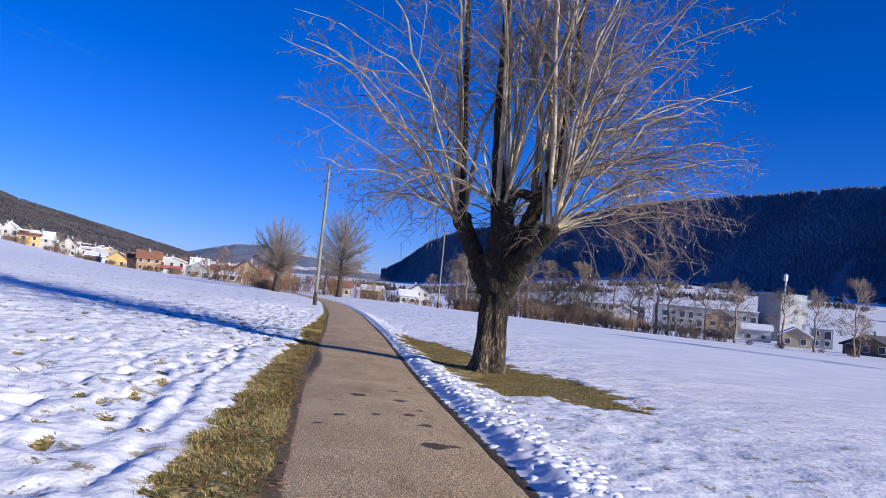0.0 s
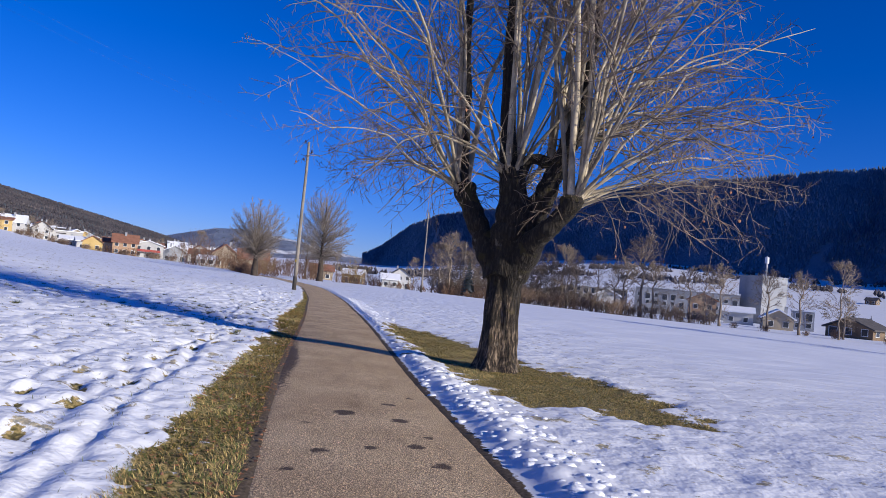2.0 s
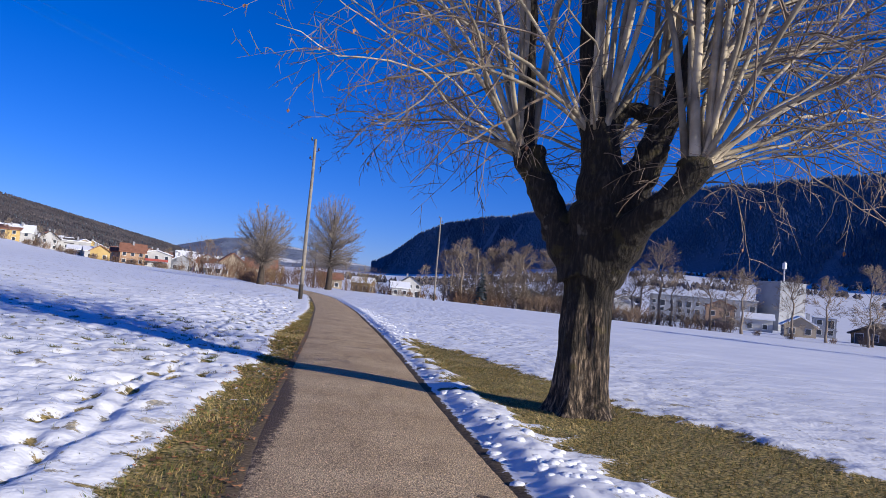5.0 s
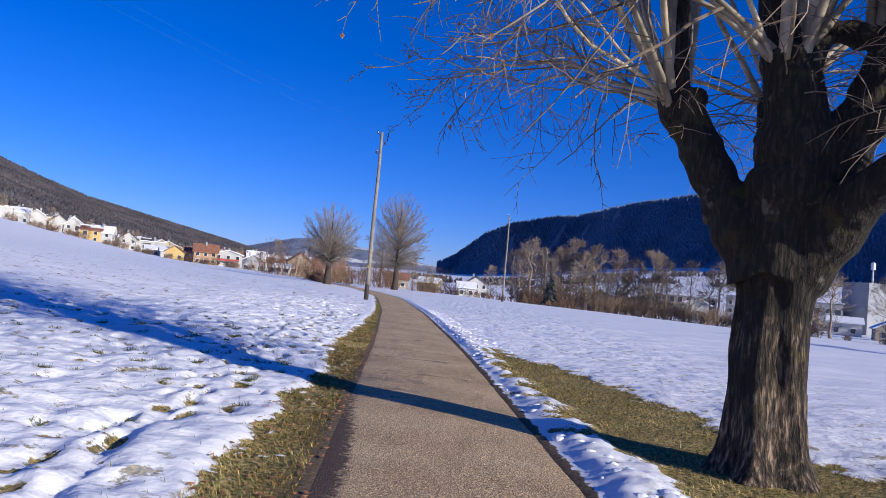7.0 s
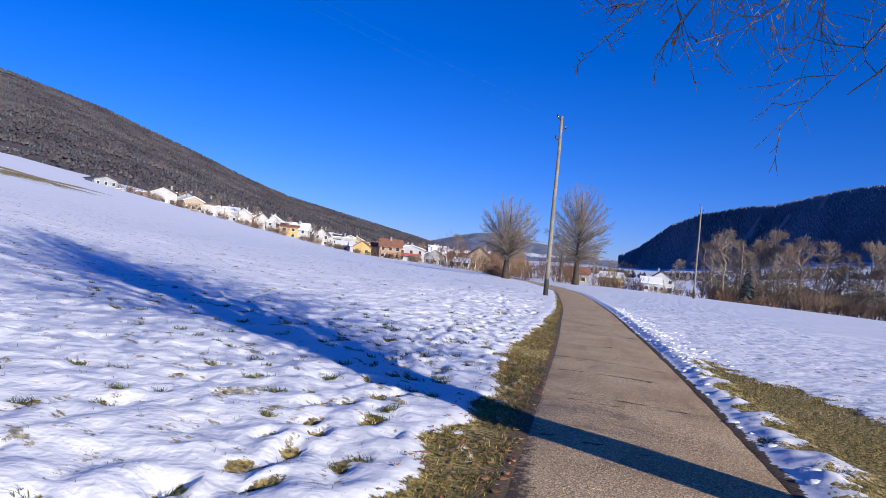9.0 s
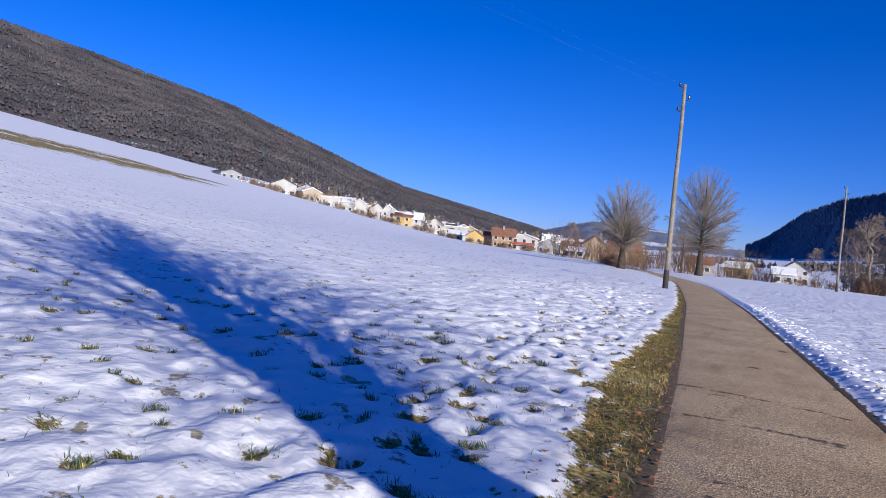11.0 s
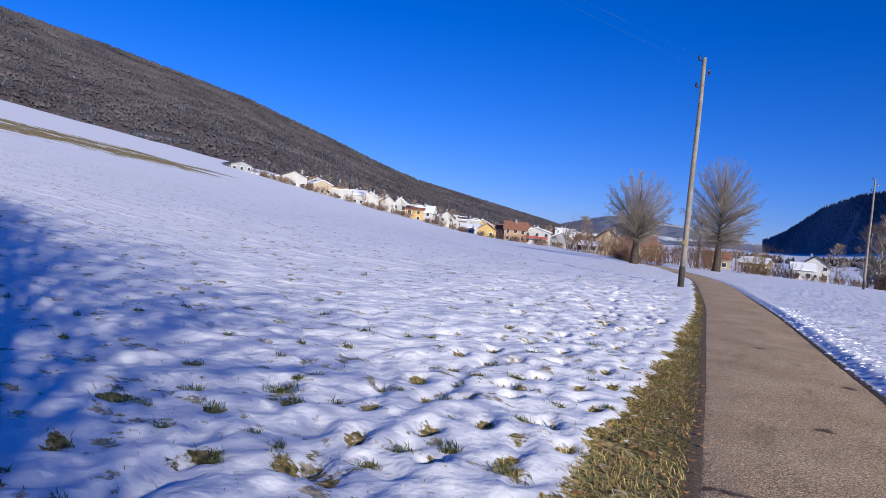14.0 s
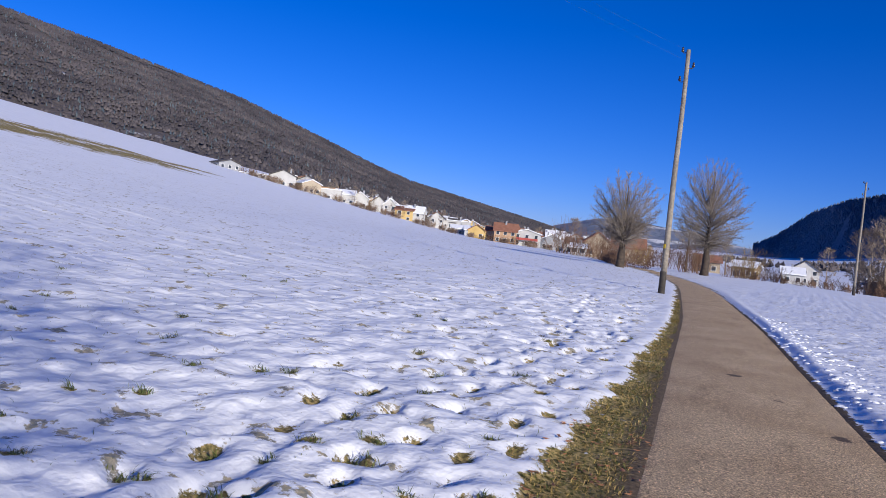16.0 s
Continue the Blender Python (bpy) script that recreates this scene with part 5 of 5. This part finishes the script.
VALLEY = "buildings across the field"
for i, (nm, hx, hy, w, d, wh, rh, wl_, rf_, turn, flat, text) in enumerate([
    ("barn", 96, 150, 10, 7, 2.2, 2.0, WOOD_WALL, DARK_ROOF, -62, 0, "brown wooden house with patchy snow on its roof"),
    ("house", 110, 156, 8, 6, 2.2, 1.4, WOOD_WALL, ROOF_SNOW, -50, 0, "brown wooden annex under snow"),
    ("shed", 99, 212, 9, 8, 3.6, 1.4, WHITE_WALL, ROOF_SNOW, 66, 0, "white shed with snow-covered roof"),
    ("house", 94, 180, 7, 8, 3.0, 1.9, CREAM_WALL, ROOF_SNOW, -22, 0, "cream house with a snowy roof"),
    ("house", 113, 202, 5.5, 7, 5.5, 0.4, GREY_WALL, ROOF_SNOW, -25, 1, "tall grey flat-roofed house"),
    ("house", 92, 222, 8, 8, 6.2, 1.8, ORANGE_WALL, TILE_ROOF, -20, 0, "apricot house with tiled roof"),
    ("warehouse", 104, 266, 36, 14, 9.5, 1.0, GREY_WALL, ROOF_SNOW, -20, 1, "long grey warehouse with a snowy roof"),
    ("warehouse", 76, 292, 26, 14, 8.0, 1.0, CREAM_WALL, ROOF_SNOW, -15, 1, "long pale hall with a snowy roof"),
    ("warehouse", 54, 258, 14, 9, 5.0, 1.2, CREAM_WALL, ROOF_SNOW, -12, 0, "low cream hall with a snowy roof"),
    ("house", -3, 301, 9, 8, 5.2, 3.0, WHITE_WALL, DARK_ROOF, 5, 0, "white chalet with a dark gable roof"),
    ("house", -6, 262, 7, 6, 3.2, 1.8, WHITE_WALL, ROOF_SNOW, 95, 0, "low white house under snow"),
    ("house", -17, 235, 7, 6, 3.2, 1.4, WOOD_WALL, ROOF_SNOW, 80, 0, "low wooden house with a snowy roof"),
    ("house", -29, 250, 8, 7, 3.4, 1.8, CREAM_WALL, TILE_ROOF, 100, 0, "cream house with a brown roof"),
    ("shed", 11, 182, 7, 5, 2.4, 1.5, GREY_WALL, ROOF_SNOW, 95, 0, "grey shed with snow-covered roof"),
    ("house", 36, 232, 9, 8, 4.6, 2.0, CREAM_WALL, ROOF_SNOW, -10, 0, "cream house behind bare trees"),
    ("house", 66, 236, 8, 8, 5.0, 2.0, WHITE_WALL, ROOF_SNOW, -14, 0, "white house behind bare trees"),
    ("barn", 276, 418, 7, 6, 2.6, 1.6, WOOD_WALL, DARK_ROOF, 40, 0, "small dark hut on the far snow slope"),
]):
    house(nm, text, hx, hy, w, d, wh, rh, wl_, rf_, turn, 100 + i, bool(flat), nm == "house" and not flat, None, VALLEY)

# the pale tower block with its mast
tower = tagged(new("tower_block"), "tall pale grey windowless silo building with a mast", "building")
tower.location = (131, 262, ground_z(131, 262))
tower.rotation_euler = (0, 0, radians(19))
g = Geo()
g.box(-6, 6, -5.5, 5.5, -2, 17.0)
part("wall", g, GREY_WALL, tower)
g = Geo()
for x0 in (-6.03, -2, 2):
    g.box(x0 + 0.03, x0 + 0.1, -5.54, -5.5, 0, 17)
part("cladding_joint", g, GREY_WALL, tower)
g = Geo()
g.box(-6.15, 6.15, -5.65, 5.65, 17.01, 17.4)
part("roof_edge", g, GREY_WALL, tower)
g = Geo()
g.tube([Vector((1, 0, 17.4)), Vector((1, 0, 25.0))], [0.35, 0.3], 8)
mast = part("mast", g, METAL_POST, tower)
g = Geo()
g.tube([Vector((1, 0, 22.3)), Vector((1, 0, 24.6))], [0.75, 0.75], 10)
part("antenna", g, FRAME_PAINT, mast, "white antenna drum")

# ---- hedges, bushes and far bare trees ----
rng = random.Random(77)
bush_r = stand(thicket("bush", "russet leafless bush beside the path", 4.0, 3.0, 4.6, 34, RED_TWIG, 1, "russet bushes"), -24, 146)
for x, y, q in ((-16.2, 124, 1.05), (-26, 138, 0.8), (-31, 150, 0.9), (-36, 160, 1.0), (-20, 150, 0.9), (-11.5, 128, 0.5), (-42, 172, 0.9), (-33, 176, 1.0), (-28, 166, 1.0), (-8, 176, 0.9), (-22, 178, 1.0)):
    again(bush_r, x, y, rng.uniform(0, 360), q)
bush_g = stand(thicket("bush", "golden-brown leafless bush beside the path", 3.4, 3.0, 5.0, 34, GOLD_TWIG, 2, "golden bushes"), -10, 137)
again(bush_g, -30, 158, 80, 0.8)
bush_b = stand(thicket("tree_clump", "clump of reddish-brown bare trees at the field edge", 9.0, 6.0, 9.0, 60, RED_TWIG, 3, "bare clumps", "tree"), -53, 190)
again(bush_b, -47, 196, 120, 0.8)
hedge = stand(thicket("hedge", "low brown leafless hedge bush", 2.6, 1.3, 1.7, 30, RED_TWIG, 4, "hedge bushes"), -21, 112)
for k in range(22):
    f = k / 21
    again(hedge, -21.5 - 14 * f + rng.gauss(0, 0.4), 106 + 46 * f, 105 + rng.uniform(-15, 15), rng.uniform(0.75, 1.2))
for k in range(16):
    again(hedge, -10 + 1.7 * k + rng.gauss(0, 0.4), 136 + 0.6 * k + rng.gauss(0, 1.0), rng.uniform(0, 180), rng.uniform(0.7, 1.25))
edge_bush = stand(thicket("bush", "dark brown thicket along the field edge", 5.0, 3.0, 3.4, 70, RUSTY_TWIG, 5, "field edge thickets"), 14, 154)
for k in range(34):
    x = 8 + 2.4 * k + rng.gauss(0, 0.6)
    y = 158 - 0.0054 * x * x + rng.gauss(0, 1.2)
    if k < 22 or k % 2:
        again(edge_bush, x, y, rng.uniform(0, 360), rng.uniform(0.6, 1.15) * (1.0 if k < 22 else 0.5))
kinds = [
    stand(bare_tree("bare_tree", "slender bare tree along the field edge", 12.0, 5.6, 1.5, 0.15, DARK_TWIG, 21, "tall", 15, (6, 3), "field edge trees"), 31, 160),
    stand(bare_tree("bare_tree", "dark bare tree along the field edge", 11.5, 6.6, 2.0, 0.22, DARK_TWIG, 22, "tall", 15, (6, 3), "field edge trees"), 68, 134),
    stand(bare_tree("bare_tree", "bushy bare tree along the field edge", 10.5, 7.0, 0.8, 0.17, DARK_TWIG, 23, "dome", 14, (6, 3), "field edge trees"), 22, 161),
]
spots_ = [(8, 160, 2, .95), (12, 163, 0, 1.0), (16, 160, 2, 1.0), (19, 164, 0, 1.05), (26, 160, 2, 1.05), (28, 163, 0, 1.0), (34, 158, 0, 1.0), (36, 161, 0, .95), (39, 160, 2, .8), (42, 158, 0, .9),
          (45, 155, 1, .9), (47, 156, 1, .95), (50, 153, 1, 1.45), (52, 151, 1, .9), (55, 150, 2, .85), (58, 146, 1, .95), (61, 146, 0, .9), (63, 143, 1, .9), (71, 128, 1, .9), (74, 121, 0, .95), (83, 112, 1, .8), (64, 150, 2, .7), (78, 126, 1, .6)]
spots_ += [(7 + 2.3 * i, 162 - 0.005 * (7 + 2.3 * i) ** 2 + rng.gauss(0, 2.5), i % 3, rng.uniform(0.7, 1.05)) for i in range(15)]
spots_ += [(6 + 1.7 * i, 165 - 0.005 * (6 + 1.7 * i) ** 2 + rng.gauss(0, 2.0), (0, 2)[i % 2], rng.uniform(0.6, 0.95)) for i in range(19)]
for x, y, k, q in spots_:
    again(kinds[k], x, y, rng.uniform(0, 360), q * rng.uniform(1.0, 1.2))
for x, y, q in ((-20, 210, .8), (-65, 230, .9), (-75, 285, .8), (-92, 300, .7), (-130, 330, .9), (-150, 348, 1.0), (-176, 345, .8), (-205, 300, .9), (-215, 290, .7), (2, 210, .8), (18, 215, 1.0), (30, 220, 1.0), (45, 215, .9), (-128, 305, .6), (-48, 240, 1.0), (-62, 262, .9)):
    again(kinds[rng.randrange(3)], x, y, rng.uniform(0, 360), q)
# trees among the village houses
for k in range(30):
    f = rng.random()
    x, y = -225 + 175 * f, 268 + 50 * f - 25 * f * f + rng.uniform(2, 55)
    again(kinds[rng.randrange(3)], x, y, rng.uniform(0, 360), rng.uniform(0.4, 0.8))
# gardens at the foot of the village
for k in range(46):
    f = k / 45
    x, y = -222 + 130 * f, 256 + 40 * f - 18 * f * (1 - f)
    again(edge_bush if k % 4 else bush_r, x + rng.gauss(0, 2), y + rng.gauss(0, 2), rng.uniform(0, 360), rng.uniform(0.5, 1.0))


def conifer(name, label, h, r, seed, group=""):
    rng_ = random.Random(seed)
    root = tagged(new(name), label, "tree", group)
    g = Geo()
    g.tube([Vector((0, 0, -0.2)), Vector((0, 0, h * 0.95))], [0.03 * h * 0.6, 0.02], 7)
    part("trunk", g, DARK_TWIG, root)
    g = Geo()
    for k in range(420):
        f = rng_.random() ** 0.8
        a = rng_.uniform(0, 6.28)
        z = h * (0.08 + 0.9 * f)
        L = r * (1 - f) * rng_.uniform(0.6, 1.1) + 0.15
        b, t = Vector((0, 0, z)), Vector((math.cos(a) * L, math.sin(a) * L, z - 0.25 * L))
        s = Vector((-math.sin(a), math.cos(a), 0)) * L * 0.28
        m = b.lerp(t, 0.6)
        g.add([tuple(b), tuple(m + s), tuple(t), tuple(m - s + Vector((0, 0, 0.05 * L)))], [(0, 1, 2, 3)])
    part("crown", g, CONIFER, root, "dark green needles")
    return root


fir = stand(conifer("fir_tree", "dark green fir among bare trees", 8.0, 2.0, 31, "dark firs"), 13, 152)
for x, y, q in ((182, 276, .6), (-198, 296, .8), (-168, 346, .7), (190, 300, .5), (-88, 312, .7), (120, 196, .6)):
    again(fir, x, y, rng.uniform(0, 360), q)

# woods and tree lines over the far valley floor
wg = Geo()
for k in range(1500):
    az = rng.uniform(-6, 36)
    band = rng.choice((620, 800, 930))
    r = band + rng.gauss(0, 14) + 30 * math.sin(az * 0.35 + band)
    if noise.noise(Vector((az * 0.35, band * 0.1, 0))) < -0.12:
        continue
    x, y = r * math.sin(radians(az)), r * math.cos(radians(az))
    z = float(land(x, y)) - 0.3
    h, w = rng.uniform(2.5, 6), rng.uniform(1.2, 2.6)
    ph = rng.uniform(0, 6)
    wg.add([(x + w * math.cos(ph + q * 1.57) * rng.uniform(0.6, 1.2), y + w * math.sin(ph + q * 1.57) * rng.uniform(0.6, 1.2), z + h * rng.uniform(0.2, 0.6)) for q in range(4)] + [(x, y, z + h), (x, y, z)],
           [(0, 1, 4), (1, 2, 4), (2, 3, 4), (3, 0, 4), (1, 0, 5), (2, 1, 5), (3, 2, 5), (0, 3, 5)])
tagged(new("tree_lines", wg.mesh("tree_lines", BROAD_FOREST)), "rows of bare trees across the snowy valley floor", "woods", kind="stuff")
# a bare tree out in the meadow, whose shadow falls across the snow
again(kinds[1], 47, 38, 30, 1.15)

# ---- grass, tufts, snow clods, leaves ----
def blades(name, label, pts, heights, lean, width, material, parent=None):
    """A sward of bent blades: pts (n, 3), one island a blade."""
    n = len(pts)
    rs = np.random.RandomState(n)
    a = 9.0 * fbm(pts[:, 0] * 1.3, pts[:, 1] * 1.3, 90) + rs.normal(0, 0.9, n)
    ln = lean * rs.uniform(0.3, 1.3, n)
    h = heights * rs.uniform(0.6, 1.2, n)
    dx, dy = np.cos(a), np.sin(a)
    V = np.zeros((n, 5, 3))
    for k, (f, wd) in enumerate(((0.0, 1.0), (0.0, -1.0), (0.55, 0.8), (0.55, -0.8), (1.0, 0.0))):
        V[:, k, 0] = pts[:, 0] + dx * ln * h * f ** 1.6 - dy * width * wd * 0.5
        V[:, k, 1] = pts[:, 1] + dy * ln * h * f ** 1.6 + dx * width * wd * 0.5
        V[:, k, 2] = pts[:, 2] - 0.01 + h * (f - 0.36 * np.minimum(ln, 2.2) * f * f)
    F = (np.array([[0, 1, 3], [0, 3, 2], [2, 3, 4]])[None] + (np.arange(n) * 5)[:, None, None]).reshape(-1, 3)
    me = bpy.data.meshes.new(name)
    me.vertices.add(n * 5)
    me.vertices.foreach_set("co", V.astype(np.float32).ravel())
    me.loops.add(F.size)
    me.loops.foreach_set("vertex_index", F.ravel().astype(np.int32))
    me.polygons.add(len(F))
    me.polygons.foreach_set("loop_start", np.arange(0, F.size, 3, dtype=np.int32))
    me.materials.append(material)
    me.update()
    me.validate()
    return tagged(new(name, me), label, "grass", kind="stuff")


def zs_of(x, y):
    i = np.clip(np.searchsorted(gx, x), 1, len(gx) - 1)
    j = np.clip(np.searchsorted(gy, y), 1, len(gy) - 1)
    return GZ[j, i]


def cover_of(x, y):
    i = np.clip(np.searchsorted(gx, x), 1, len(gx) - 1)
    j = np.clip(np.searchsorted(gy, y), 1, len(gy) - 1)
    return cover[j, i]


rs = np.random.RandomState(5)
def scatter_verge(n):
    y = 1.5 + 48 * rs.uniform(0, 1, n) ** 1.5
    u = 1.07 + rs.uniform(-0.03, 1.15, n)
    x = path_x(y) - u
    keep = (cover_of(x, y) > 0.55) & (fbm(x * 3.5, y * 3.5, 81) > 0.33)
    x, y = x[keep], y[keep]
    return np.stack([x, y, zs_of(x, y)], -1)


def scatter_patch(n):
    x, y = rs.uniform(-0.6, 4.8, n), rs.uniform(9, 25.5, n)
    keep = (in_patch(x, y) + 1.1 * (fbm(x * 3.0, y * 3.0, 9) - 0.5) > 0.0) & (np.hypot(x - BIG[0], y - BIG[1]) > 0.45)
    x, y = x[keep], y[keep]
    return np.stack([x, y, zs_of(x, y)], -1)


blades("verge_grass", "flattened straw-coloured grass along the path edge", scatter_verge(70000), 0.07, 1.5, 0.006, STRAW_BLADE)
blades("verge_grass", "olive green grass along the path edge", scatter_verge(50000), 0.06, 1.2, 0.006, GREEN_BLADE)
blades("tree_grass", "short green grass thawed free under the tree", scatter_patch(44000), 0.05, 1.3, 0.006, GREEN_BLADE)
blades("tree_grass", "straw-coloured grass thawed free under the tree", scatter_patch(62000), 0.06, 1.5, 0.006, STRAW_BLADE)
tp = []
for tx, ty, ts in TUFTS:
    m = int(40 + 700 * ts * (1 if ty < 34 else 0.4))
    r = ts * np.sqrt(rs.uniform(0, 1, m))
    a = rs.uniform(0, 6.28, m)
    x, y = tx + r * np.cos(a) * 1.2, ty + r * np.sin(a) * 0.8
    tp.append(np.stack([x, y, zs_of(x, y)], -1))
tp = np.concatenate(tp)
blades("grass_tufts", "green grass tufts standing out of the thin snow", tp[::2], 0.07, 1.1, 0.006, GREEN_BLADE)
blades("grass_tufts", "yellowed grass tufts standing out of the thin snow", tp[1::9], 0.05, 1.7, 0.006, STRAW_BLADE)
# lone stalks through the snow
n_ = 5000
y_ = 3 + 38 * rs.uniform(0, 1, n_)
x_ = path_x(y_) - 1.6 - 11 * rs.uniform(0, 1, n_) ** 1.3
blades("stalks", "single dry stalks poking through the snow", np.stack([x_, y_, zs_of(x_, y_)], -1), 0.05, 0.8, 0.005, GREEN_BLADE)

ICO = bmesh.new()
bmesh.ops.create_icosphere(ICO, subdivisions=2, radius=1.0)
ICO_V = np.array([v.co[:] for v in ICO.verts])
ICO_F = [tuple(v.index for v in f.verts) for f in ICO.faces]
ICO.free()
cg = Geo()
for k in range(900):
    y = 2.5 + 42 * rng.random() ** 1.6
    u = 1.42 + rng.gauss(0, 0.26) + 0.25 * rng.random() ** 3
    if u < 1.02:
        continue
    x = float(path_x(y)) + u
    if float(in_patch(x, y)) > -0.15:
        continue
    q = rng.uniform(0.02, 0.06)
    wob = 0.75 + 0.5 * fbm(ICO_V[:, :1] * 1.4 + k * 3.7, ICO_V[:, 1:2] * 1.4 + ICO_V[:, 2:] * 1.7, k % 50) + 0.25 * (rs.rand(len(ICO_V), 1) - 0.5)
    v = ICO_V * wob * q * np.array([1.3, 1.1, 0.6]) + np.array([x, y, ground_z(x, y) - q * 0.2])
    cg.add([tuple(p) for p in v], ICO_F)
tagged(new("snow_clods", cg.mesh("snow_clods", SNOW, True)), "lumps of ploughed snow heaped along the path", "snow", kind="stuff")

lg = Geo()
for k in range(900):
    y = 2.5 + 24 * rng.random()
    u = 0.95 + 0.75 * rng.random() ** 1.3
    x = float(path_x(y)) - u
    z = max(ground_z(x, y), 0.0) + 0.012
    a, q = rng.uniform(0, 6.28), rng.uniform(0.015, 0.035)
    c, d = math.cos(a), math.sin(a)
    lg.add([(x + c * q, y + d * q, z + 0.01), (x - d * q * 0.6, y + c * q * 0.6, z), (x - c * q, y - d * q, z + 0.012), (x + d * q * 0.6, y - c * q * 0.6, z + 0.004)], [(0, 1, 2), (0, 2, 3)])
tagged(new("fallen_leaves", lg.mesh("fallen_leaves", LEAF)), "withered brown leaves lying in the verge", "leaves", kind="stuff")
